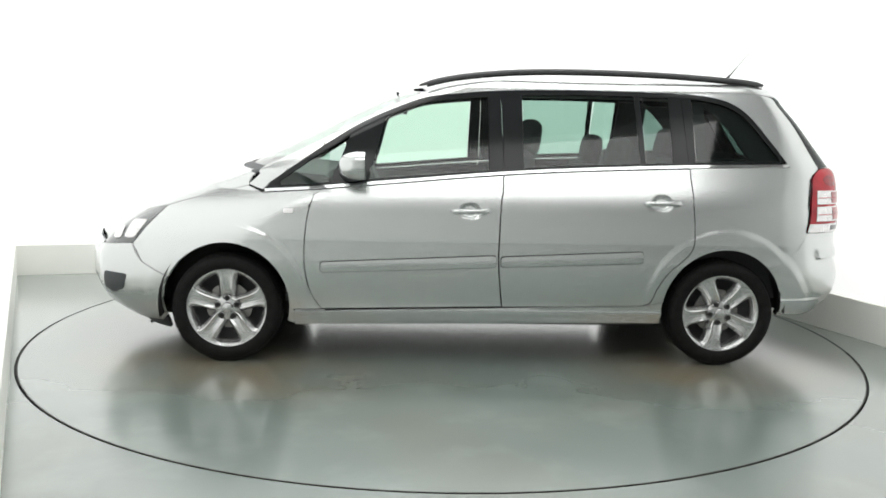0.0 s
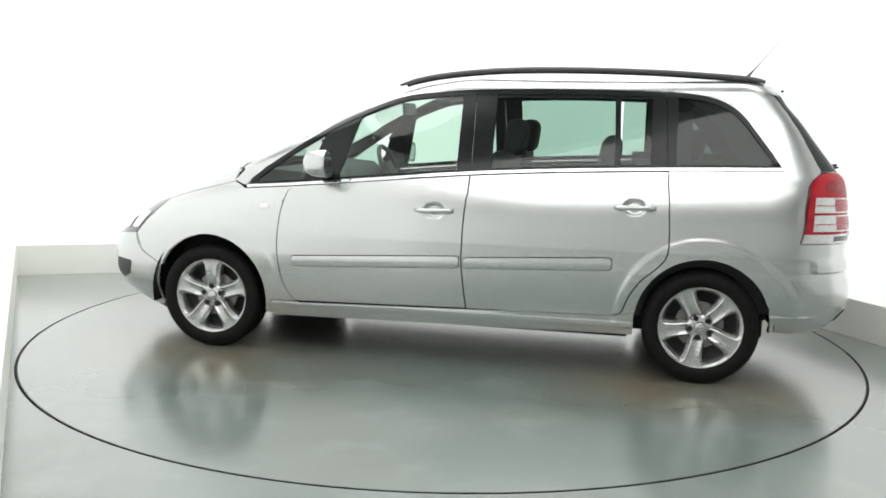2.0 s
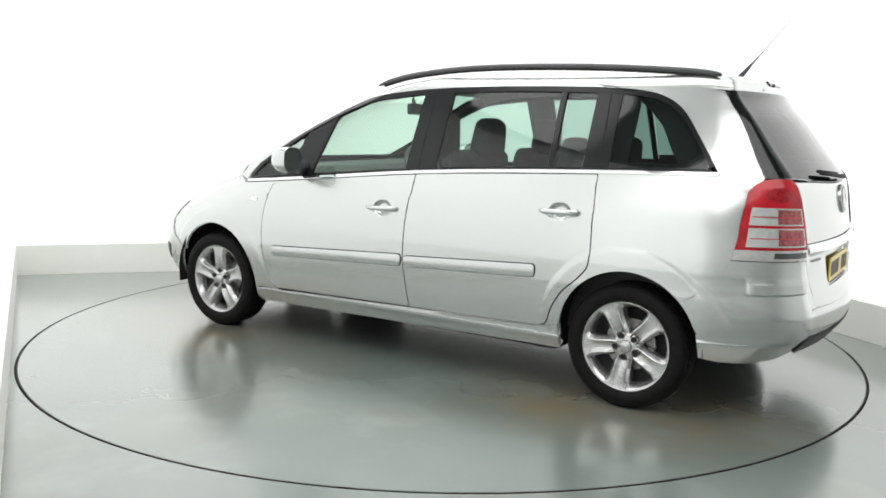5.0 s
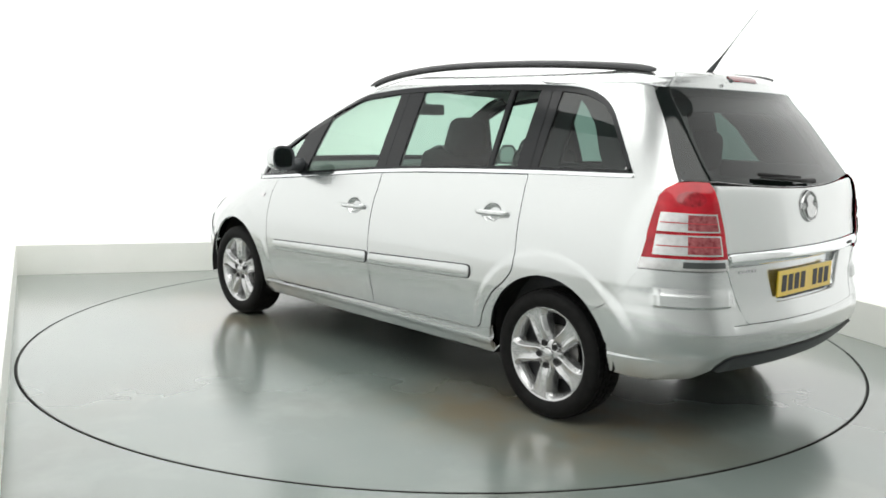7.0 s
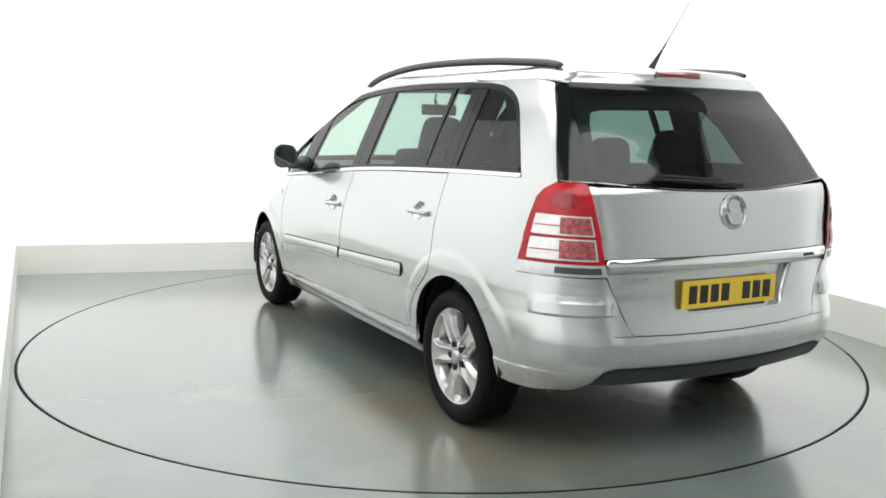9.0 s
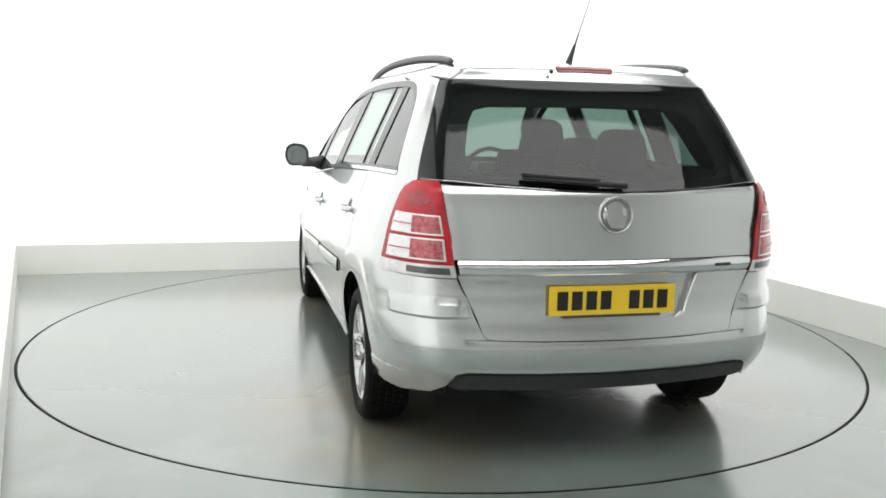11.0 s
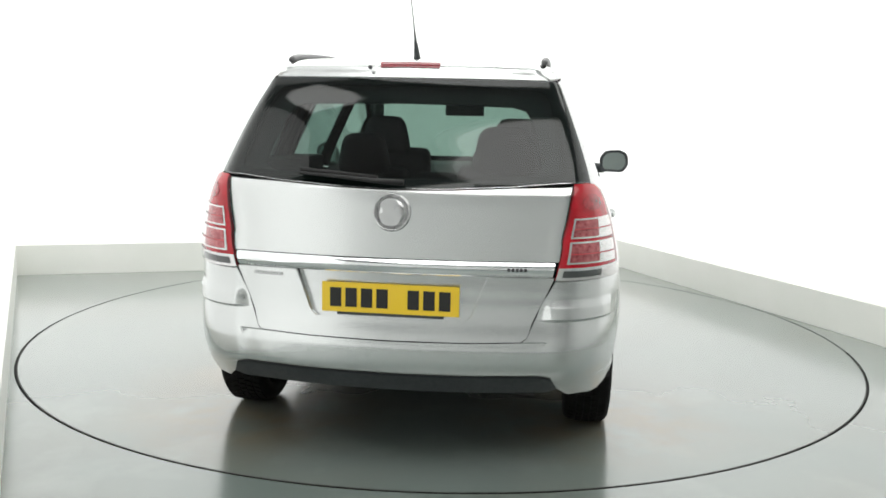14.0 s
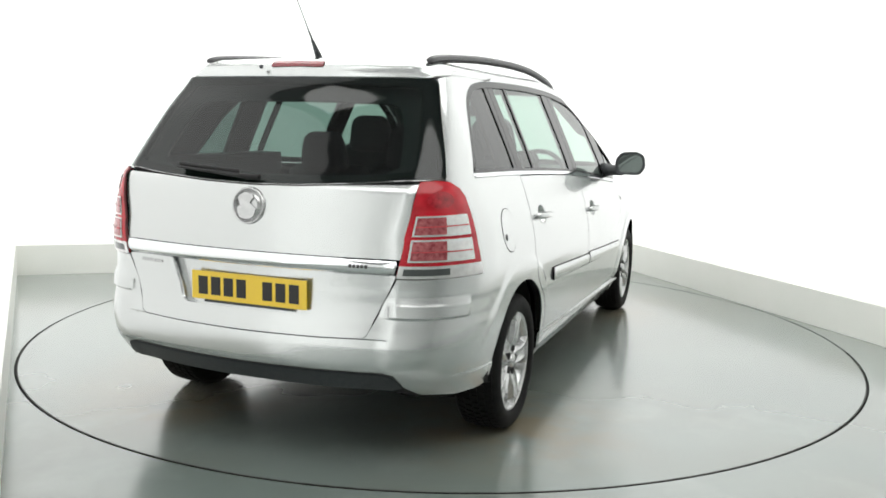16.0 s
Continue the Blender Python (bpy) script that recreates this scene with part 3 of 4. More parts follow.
# sill, wing, quarter, bumpers
panel("sill", shrink([(0.985, 0.292), (0.83, 0.292), (-0.142, 0.317), (-0.90, 0.332), (-1.01, 0.36), (-1.01, 0.235), (0.985, 0.205)], 0.001), PAINT, car, off=0.004, thick=0.05,
      crown=lambda s, z: 0.012 * max(0, 1 - abs(z - 0.29) / 0.03))
wing = DOOR_FRONT[::-1] + bx(0.872, 1.16, -0.003, 5) + [(1.24, 0.955), (1.4, 0.915), (1.6, 0.862), (1.705, 0.828), (1.80, 0.72), (1.868, 0.628), (1.80, 0.53), (1.655, 0.46)]
wing += [p for p in arc(*FW, ARCH, 27, 196)] + [(0.985, 0.205), (0.985, 0.294), (0.835, 0.294)]
wings = panel("wing", shrink(wing, G), PAINT, car, thick=0.03)
quarter = [(x - 0.003, z - 0.002) for x, z in GAP_C] + [(-0.90, 0.331), (-1.008, 0.34)] + arc(*RW, ARCH, 8, 138) + [(-1.665, 0.585), (-1.755, 0.665), (-1.802, 0.74)]
quarter = dense(quarter, "side", closed=False) + [(-0.24, 0.757), (-0.29, 0.87), (-0.314, 1.047), (-0.364, 1.078), (-0.475, 1.101), (-0.495, 1.108), (-0.495, 1.33), (-0.48, 1.42), (-0.46, 1.487)]
quarter += dense([(-1.55, 1.505), (-1.25, 1.507), (-1.12, 1.50)] + [(x, z + UP) for x, z in DLO_TOP if x < -1.12] + [belt(-1.715, 0.0)] + bx(-1.705, -1.147, -0.003), "side", closed=False)
panel("quarter_panel", quarter, PAINT, car, "flat", thick=0.006)
rear_b = [from_side(*p) for p in arc(*RW, ARCH, 183, 138.2, 8) + [(-1.6665, 0.583), (-1.756, 0.6635), (-1.8025, 0.7385)]] + [(-0.24, 0.752), (-0.4, 0.752), (-0.6, 0.751), (-0.8, 0.75), (-0.94, 0.75)]
rear_b += [from_rear(*p) for p in [(0.565, 0.68), (0.5215, 0.575), (0.507, 0.54), (0.487, 0.527), (0.3, 0.5215), (0.0, 0.5195), (0.0, 0.395), (0.3, 0.396), (0.56, 0.40), (0.60, 0.39), (0.625, 0.34)]]
rear_b += [from_side(*p) for p in [(-1.97, 0.30), (-1.85, 0.29), (-1.75, 0.292), (-1.69, 0.302)]]


def bumper_form(s, z):
    """A raised pad round the corner of the bumper and a crease near its lower edge."""
    up = min(max((z - 0.603) / 0.008, 0), 1) * min(max((0.682 - z) / 0.03, 0), 1) if z > 0.6 else 0
    side = min(max((s + 1.02) / 0.08, 0), 1) * min(max((-0.34 - s) / 0.05, 0), 1)
    low = min(max((0.385 - z) / 0.012, 0), 1) * min(max((s + 0.6) / 0.15, 0), 1)
    roll = max(0.0, (z - 0.485) / 0.03) ** 2 * min(max((-0.98 - s) / 0.03, 0), 1) if z < 0.53 else 0.0
    return 0.002 - 0.003 * min(roll, 1.3) + 0.012 * up * side + 0.006 * low


panel("rear_bumper", rear_b, PAINT, car, "flat", off=-0.001, thick=0.012, both=True, crown=bumper_form, label="silver painted rear bumper")
panel("bumper_insert", [(0.0, 0.394), (0.3, 0.395), (0.56, 0.399), (0.60, 0.389), (0.62, 0.345), (0.58, 0.33), (0.3, 0.325), (0.0, 0.325)], BLACK_PLASTIC, car, "rear", off=0.008, thick=0.05, both=True, label="black plastic strip under the bumper")
front_b = [from_side(*p) for p in [(1.66, 0.460), (1.80, 0.5285), (1.867, 0.626), (1.98, 0.612), (2.07, 0.598)]] + [(2.0, 0.60), (2.5, 0.62), (3.0, 0.62), (3.0, 0.22), (2.5, 0.21), (2.0, 0.19)] + [from_side(*p) for p in [(1.95, 0.19), (1.72, 0.2)]] + arc(*FW, ARCH, -12, 20, 5)[0:0]
front_b += [from_side(*p) for p in arc(*FW, ARCH + 0.01, -14, 24, 8)]
panel("front_bumper", front_b, PAINT, car, "flat", off=0.006, thick=0.03, both=True)
panel("front_lip", [(1.69, 0.215), (1.95, 0.20), (2.02, 0.195), (2.0, 0.135), (1.70, 0.135)], BLACK_PLASTIC, car, off=0.0, thick=0.02)
panel("fog_lamp_recess", rounded([(2.05, 0.46), (1.90, 0.46), (1.925, 0.375), (1.99, 0.345), (2.06, 0.37)], 0.02), BLACK_PLASTIC, car, off=0.009, thick=0.01)
panel("bonnet", [from_side(*p) for p in [(1.242, 0.957), (1.4, 0.9165), (1.6, 0.8635), (1.705, 0.8295)]] + [from_side(*p) for p in [(1.78, 0.812), (1.86, 0.792), (1.94, 0.757)]] + [(2.005, 0.73), (2.005, 0.632), (2.5, 0.634), (3.0, 0.634), (3.0, 1.04), (2.0, 1.035), (1.6, 1.02)], PAINT, car, "flat", both=True, thick=0.02)
panel("roof", dense([(1.165, 0.938)] + top_cut(1.12, 0.84, UP) + gutter(0.83, -1.12)[:-4], "side", closed=False) + [from_side(*p) for p in [(-1.16, 1.51), (-1.25, 1.51), (-1.55, 1.509), (-1.705, 1.492)]] + [from_rear(y, 1.492) for y in (0.57, 0.4, 0.2, 0.0)] + [(-2.0, 1.605), (3.0, 1.605), (3.0, 1.515), (2.3, 1.51), (1.95, 1.49), (1.75, 1.4), (1.72, 1.2), (1.72, 1.06), (1.62, 1.035), (1.5, 1.02)] + dense([(1.24, 0.962)], "side", closed=False), PAINT, car, "flat", both=True, thick=0.02)
panel("nose_core", [(1.45, 0.60), (2.0, 0.60), (2.5, 0.60), (3.0, 0.60), (3.0, 0.9), (2.0, 0.9), (1.6, 0.86), (1.45, 0.8)], PAINT, car, "flat", off=-0.02, both=True)
panel("cowl", [(1.6, 1.022), (2.0, 1.036), (2.5, 1.041), (3.0, 1.041), (3.0, 1.062), (2.0, 1.062), (1.64, 1.066)], BLACK_PLASTIC, car, "flat", off=-0.004, both=True, thick=0.02, label="black plastic scuttle under the windscreen")
panel("windscreen", [(3.0, 1.05), (2.0, 1.05), (1.66, 1.06), (1.66, 1.2), (1.68, 1.4), (1.9, 1.50), (2.3, 1.52), (3.0, 1.525)], GLASS_FRONT, car, "flat", off=-0.012, both=True, thick=0.004)

# side windows: one pane a door, black pillars between


def pane(name, x0, x1, mat, lean=0.0):
    o = top_cut(x0 - lean, x1, -0.004) + bx(x1, x0, 0.02)
    return panel(name, rounded(shrink(o, 0.002), 0.012) if len(o) < 8 else shrink(o, 0.003), mat, car, off=-0.009, thick=0.003)


panes = []
panes += pane("quarter_light", 1.09, 0.80, GLASS_SIDE)
panes += pane("front_side_window", 0.60, -0.060, GLASS_FRONT)
panes += pane("rear_side_window", -0.245, -0.878, GLASS_SIDE)
panes += pane("rear_side_window", -0.905, -1.06, GLASS_SIDE)
panes += pane("rear_quarter_window", -1.185, -1.655, GLASS_REAR)


def pillar(name, top0, top1, low0, low1, **k):
    f = lambda x: float(np.interp(-x, [-q[0] for q in DLO_TOP], [q[1] for q in DLO_TOP]))
    o = [(low0, BELT(low0) + 0.012)] + [(top0 + (top1 - top0) * q / 4, f(top0 + (top1 - top0) * q / 4) + 0.006) for q in range(5)] + [(low1, BELT(low1) + 0.012)]
    return panel(name, o, BLACK_GLOSS, car, off=-0.0045, thick=0.02, **k)


pillar("door_pillar", 0.68, 0.50, 0.80, 0.60)
pillar("door_pillar", -0.060, -0.128, -0.060, -0.138)
pillar("door_pillar", -0.132, -0.245, -0.142, -0.245)
pillar("window_bar", -0.862, -0.892, -0.878, -0.905)
pillar("door_pillar", -1.055, -1.125, -1.06, -1.143)
pillar("door_pillar", -1.129, -1.185, -1.147, -1.185)
closed = DLO_TOP + bx(-1.69, 1.14, 0.014, 30)
outer, inner = shrink(closed, -0.011)[:len(DLO_TOP)], shrink(closed, 0.014)[:len(DLO_TOP)]
panel("window_seal", outer[1:-1] + inner[1:-1][::-1], BLACK_GLOSS, car, off=-0.001, thick=0.02)
panel("window_seal", bx(1.14, -1.69, 0.014, 30) + bx(-1.66, 1.11, 0.03, 30), BLACK_GLOSS, car, off=-0.003, thick=0.015)
panel("window_seal", [(1.155, 0.94), (1.07, 1.015), (1.07, 0.945)], BLACK_GLOSS, car, off=-0.006, thick=0.01)
panel("belt_trim", bx(1.15, -1.705, 0.001, 30) + bx(-1.705, 1.15, 0.014, 30), CHROME, car, off=0.004, thick=0.012, label="thin chrome strip under the windows")

# tail lamps
LAMP = [(-0.238, 0.757), (-0.288, 0.87), (-0.302, 0.96), (-0.314, 1.045), (-0.36, 1.075), (-0.475, 1.098), (-0.625, 1.104), (-0.82, 1.1), (-0.845, 1.03), (-0.875, 0.877), (-0.945, 0.757)]
LAMP_L = table([(0.757, -0.238), (0.87, -0.288), (0.96, -0.302), (1.045, -0.314)])
LAMP_R = table([(0.757, -0.945), (0.877, -0.875), (1.03, -0.845)])
swell = lambda s, z: 0.016 * max(0.0, 1 - ((z - 0.94) / 0.19) ** 2) * max(0.0, 1 - ((s + 0.58) / 0.45) ** 2)


for side in "LR":
    lamp = panel("tail_lamp", shrink(LAMP, 0.001), RED_LENS, car, "flat", off=0.006, thick=0.025, crown=swell, sides=side, label="red and clear tail lamp")
    s_at = lambda f, z: LAMP_L(z) * (1 - f) + LAMP_R(z) * f
    band = lambda z0, z1, f0, f1: [(s_at(f0 + (f1 - f0) * k / 8, z0), z0) for k in range(9)] + [(s_at(f1 + (f0 - f1) * k / 8, z1), z1) for k in range(9)]
    for z0, z1 in ((0.908, 0.982), (0.816, 0.894)):
        clear = panel("clear_lens", band(z0, z1, 0.1, 0.91), CLEAR_LENS, lamp, "flat", off=0.009, thick=0.004, crown=swell, sides=side)
        panel("inner_lens", band(z0 + 0.006, z1 - 0.006, 0.46, 0.885), PINK_LENS, clear, "flat", off=0.0105, thick=0.002, crown=swell, sides=side)
        panel("lens_rib", band(z0 + 0.033, z0 + 0.037, 0.12, 0.89), RIB_LENS, clear, "flat", off=0.0125, thick=0.002, crown=swell, sides=side)
    panel("stop_lens", [(-0.585 + 0.13 * math.cos(t), 1.037 + 0.03 * math.sin(t)) for t in [2 * math.pi * k / 20 for k in range(20)]], DEEP_LENS, lamp, "flat", off=0.008, thick=0.002, crown=swell, sides=side)
    panel("lower_lens", band(0.757, 0.802, 0.0, 0.995), CLEAR_LENS, lamp, "flat", off=0.0085, thick=0.004, crown=swell, sides=side)
    panel("reversing_lens", band(0.768, 0.792, 0.42, 0.93), SMOKE_LENS, lamp, "flat", off=0.010, thick=0.002, crown=swell, sides=side)

# tailgate
tail_low2 = [(0.0, 0.524), (0.3, 0.526), (0.485, 0.531), (0.508, 0.545), (0.525, 0.60), (0.597, 0.755), (0.599, 0.763), (0.36, 0.763), (0.302, 0.614), (0.277, 0.597), (0.0, 0.597)]
tailgate = panel("tailgate", tail_low2, PAINT, car, "rear", both=True, thick=0.035, lip_out=True)
panel("plate_recess", [(0.0, 0.595), (0.28, 0.595), (0.304, 0.612), (0.365, 0.766), (0.0, 0.766)], PAINT, tailgate, "rear", off=-0.03, thick=0.01, both=True)
gate = [from_rear(0.0, 0.823), from_rear(0.3, 0.823)] + [(LAMP_R(z) - 0.004, z) for z in (0.823, 0.87, 0.92, 0.97, 1.02)] + [(-0.84, 1.06), (-0.827, 1.094)]
gate += [from_rear(*p) for p in ((0.45, 1.086), (0.2, 1.072), (0.0, 1.068))]
panel("tailgate_panel", gate, PAINT, tailgate, "flat", both=True, thick=0.03)
panel("tailgate_trim", [(0.0, 0.766), (0.592, 0.766), (0.6, 0.82), (0.0, 0.82)], CHROME, tailgate, "rear", off=0.016, thick=0.03, both=True, label="wide chrome strip over the number plate",
      crown=lambda s, z: -0.012 * ((z - 0.797) / 0.027) ** 2)
low_edge = [from_rear(y, z) for y, z in ((0.0, 1.074), (0.2, 1.078), (0.45, 1.092), (0.6, 1.106))] + [(-0.7, 1.109), (-0.505, 1.11)]
in_low = [from_rear(y, z) for y, z in ((0.0, 1.11), (0.2, 1.113), (0.45, 1.125), (0.6, 1.138))]
in_rest = [from_rear(y, z) for y, z in ((0.618, 1.155), (0.60, 1.25), (0.57, 1.37), (0.55, 1.43), (0.52, 1.455), (0.3, 1.462), (0.0, 1.464))]
GLASS_OUT = dense(low_edge + [(-0.505, 1.33), (-0.49, 1.42), (-0.47, 1.47), (-0.6, 1.486)] + [from_rear(y, 1.489) for y in (0.5, 0.3, 0.0)], "flat", closed=False)
GLASS_IN = in_low + in_rest
panel("rear_window", GLASS_OUT, GLASS_REAR, tailgate, "flat", off=0.002, thick=0.004, both=True)
panel("window_border", GLASS_OUT + GLASS_IN[::-1], DARK, tailgate, "flat", off=-0.006, thick=0.012, both=True)
TRIM_IN = [from_rear(y, z) for y, z in ((0.0, 1.135), (0.3, 1.138), (0.5, 1.15), (0.545, 1.175), (0.53, 1.26), (0.5, 1.36), (0.47, 1.405), (0.42, 1.418), (0.2, 1.422), (0.0, 1.424))]
panel("tailgate_lining", GLASS_OUT + TRIM_IN[::-1], TRIM, tailgate, "flat", off=-0.045, thick=0.012, both=True, label="dark grey plastic lining inside the tailgate")

# high brake lamp, badge, plate, wiper, washer
panel("high_brake_lamp", [(0.0, 1.53), (0.118, 1.528), (0.12, 1.548), (0.0, 1.55)], BRAKE_LENS, car, "rear", off=0.006, thick=0.02, both=True, label="dark red high brake lamp")
bm = bmesh.new()
bmesh.ops.create_uvsphere(bm, u_segments=10, v_segments=6, radius=0.009)
o = part("washer_jet", bm, BLACK_PLASTIC, car)
o.location = (-1.775, 0.155, 1.528)
badge = new("badge")
badge.parent = car
badge.matrix_basis = pose(TAIL(0.99) - 0.0, 0, 0.99, 0, 0, 0) @ pose(0, 0, 0, 0, 8, 0)
v, f = lathe([(0.058, 0.0), (0.063, -0.008), (0.066, -0.012), (0.07, -0.008), (0.072, 0.002)], 40)
turn = lambda vs: [(p[1], p[0], p[2]) for p in vs]
mesh_object("badge_ring", turn(v), f, ALLOY, badge, smooth=True)
v, f = lathe([(0.0, -0.006), (0.03, -0.006), (0.058, -0.002), (0.058, 0.004)], 40)
mesh_object("badge_plate", turn(v), f, ALLOY, badge, smooth=True)
part("badge_relief", prism(spline([(-0.03, -0.04), (-0.01, -0.05), (0.03, -0.045), (0.045, -0.01), (0.03, 0.0), (0.042, 0.03), (0.01, 0.05), (-0.025, 0.035), (-0.01, 0.01), (-0.04, -0.01), (-0.03, -0.04)][:-1], 3), -0.014, -0.004, "y"), ALLOY, badge).matrix_basis = Matrix(((0, 1, 0, 0), (1, 0, 0, 0), (0, 0, 1, 0), (0, 0, 0, 1)))

plate = new("number_plate")
plate.parent = car
PX = TAIL(0.67) + 0.018
plate.matrix_basis = pose(PX, 0, 0.668)
part("plate_board", box((-0.004, -0.258, -0.056), (0.004, 0.258, 0.056)), YELLOW, plate, bevel=0.0015)
for k, w in enumerate((0.043, 0.043, 0.043, 0.043, 0.0, 0.043, 0.043, 0.043)):
    if w:
        y = 0.205 - k * 0.0585
        part("plate_bar", box((-0.0052, y - w / 2, -0.036), (-0.0041, y + w / 2, 0.036)), INK, plate)
part("plate_holder", box((-0.0045, -0.2, -0.066), (0.006, 0.2, -0.0565)), BLACK_PLASTIC, plate)

for y0, n, w, z, lift in ((0.53, 6, 0.015, 0.742, 0.002), (-0.43, 5, 0.010, 0.795, 0.017)):
    for k in range(n):
        y = y0 - k * (w + 0.005) - w / 2
        at = surface(*from_rear(abs(y), z))[0] - lift
        part("lettering_bar", box((at - 0.002, y - w / 2, z - 0.006), (at + 0.003, y + w / 2, z + 0.006)), ALLOY if z < 0.75 else ALLOY_DARK, tailgate)

wiper = new("rear_wiper")
wiper.parent = car
WIP = lambda y, z, o=0.0: tuple(Vector(surface(*from_rear(abs(y), z))) * 1.0 + Vector((-o, 0, 0)))
pts = [(TAIL(1.095) - 0.03, -0.04, 1.098), (TAIL(1.1) - 0.032, 0.06, 1.102), (TAIL(1.105) - 0.022, 0.2, 1.112), (TAIL(1.115) - 0.008, 0.36, 1.122)]
v, f = tube(pts, [0.012, 0.009, 0.007, 0.005], 8, 1.3)
mesh_object("wiper_arm", v, f, DARK, wiper, smooth=True)
v, f = tube([(p[0] + 0.012, p[1], p[2] + 0.012) for p in pts[1:]], [0.008] * 3, 6)
mesh_object("wiper_blade", v, f, DARK, wiper, smooth=True)

# roof rails and aerial
for h in (1, -1):
    rail = spline([(0.34, 1.52), (0.21, 1.556), (0.05, 1.584), (-0.2, 1.608), (-0.48, 1.618), (-0.8, 1.617), (-1.05, 1.611), (-1.28, 1.6), (-1.52, 1.583), (-1.625, 1.565)], 3)
    n = len(rail)
    v, f = tube([(x, h * (half_width(x, 1.53) - 0.056), z - 0.004) for x, z in rail], [0.006, 0.011] + [0.0135] * (n - 4) + [0.0135, 0.009], 10, 1.1)
    r = mesh_object("roof_rail", v, f, RAIL, car, "dark grey roof rail", smooth=True)
    low = [(x, h * (half_width(x, 1.53) - 0.056), z - 0.019) for x, z in rail[1:-1]]
    v, f = tube(low, 0.009, 6, 0.9)
    mesh_object("rail_base", v, f, DARK, r)
aerial = new("aerial")
aerial.parent = car
v, f = tube([(-1.57, 0, 1.575), (-1.595, 0, 1.605), (-1.63, 0, 1.647)], [0.015, 0.011, 0.006], 10)
mesh_object("aerial_base", v, f, BLACK_PLASTIC, aerial, smooth=True)
v, f = tube([(-1.625, 0, 1.64), (-1.655, 0, 1.677), (-1.665, 0, 1.689), (-1.71, 0, 1.745), (-1.80, 0, 1.856)], [0.0048, 0.004, 0.0025, 0.002, 0.0016], 6)
mesh_object("aerial_rod", v, f, BLACK_PLASTIC, aerial, smooth=True)

# door mirrors
for h in (1, -1):
    mirror = new("door_mirror")
    mirror.parent = car
    wide = 0.82 if h > 0 else 1.0
    outline = rounded([(y * wide, z * 1.1) for y, z in ((0.0, -0.062), (0.15, -0.066), (0.185, -0.02), (0.175, 0.045), (0.13, 0.068), (0.03, 0.062), (-0.005, 0.02))], 0.03, 4)
    verts, faces = [], []
    n = len(outline)
    cy, cz = 0.095 * wide, 0.0
    for x, k in ((0.0, 0.97), (0.01, 1.0), (0.05, 0.98), (0.085, 0.89), (0.112, 0.72), (0.13, 0.44), (0.136, 0.1)):
        verts += [(0.622 + x, h * (0.885 + cy + (y - cy) * k), 1.083 + cz + z * k) for y, z in outline]
    for i in range(6):
        faces += [(i * n + q, i * n + (q + 1) % n, i * n + n + (q + 1) % n, i * n + n + q) for q in range(n)]
    faces.append(tuple(6 * n + q for q in range(n)))
    if h < 0:
        faces = [f[::-1] for f in faces]
    mesh_object("mirror_shell", verts, faces, PAINT, mirror, smooth=True)
    back = [(0.62, h * (0.885 + y), 1.083 + z) for y, z in outline]
    inner = [(0.624, h * (0.885 + cy + (y - cy) * 0.8), 1.083 + z * 0.78) for y, z in outline]
    mesh_object("mirror_rim", back + inner, [(q, (q + 1) % n, n + (q + 1) % n, n + q) for q in range(n)], BLACK_PLASTIC, mirror)
    mesh_object("mirror_pane", inner, [tuple(range(n))], MIRROR, mirror)
    v, f = tube([(0.702, h * 0.79, 1.03), (0.692, h * 0.85, 1.035), (0.682, h * 0.92, 1.03)], [0.05, 0.035, 0.028], 10, 1.3)
    mesh_object("mirror_arm", v, f, BLACK_PLASTIC, mirror, smooth=True)

# head lamps
HEAD = [(1.705, 0.828), (1.80, 0.722), (1.868, 0.63), (1.97, 0.612), (2.07, 0.60), (2.06, 0.65), (1.98, 0.73), (1.86, 0.79)]
for side in "LR":
    h = panel("head_lamp", shrink(HEAD, 0.002), HEAD_LENS, car, off=0.0, thick=0.02, sides=side, label="clear head lamp with dark housing")
    panel("reflector", rounded([(1.80, 0.75), (1.86, 0.655), (1.93, 0.65), (1.90, 0.74)], 0.02), CLEAR_LENS, h, off=0.004, thick=0.003, sides=side)
    panel("reflector", rounded([(1.94, 0.71), (1.95, 0.645), (2.01, 0.64), (2.0, 0.69)], 0.02), CLEAR_LENS, h, off=0.004, thick=0.003, sides=side)
    panel("side_repeater", rounded([(0.985, 0.845), (1.04, 0.842), (1.04, 0.818), (0.985, 0.82)], 0.006), CLEAR_LENS, car, off=0.003, thick=0.004, sides=side)
flap = [(-1.49 + 0.085 * math.cos(t), 0.885 + 0.09 * math.sin(t)) for t in [2 * math.pi * k / 28 for k in range(28)]]
flap_in = [(-1.49 + 0.0815 * math.cos(t), 0.885 + 0.0865 * math.sin(t)) for t in [2 * math.pi * k / 28 for k in range(28)]]
panel("flap_gap", flap, DARK, car, off=0.0008, thick=0.002, sides="R")
panel("fuel_flap", flap_in, PAINT, car, off=0.0016, thick=0.002, sides="R")
panel("flap_lock", [(-1.54 + 0.012 * math.cos(t), 0.86 + 0.014 * math.sin(t)) for t in [2 * math.pi * k / 12 for k in range(12)]], BLACK_PLASTIC, car, off=0.003, thick=0.002, sides="R")

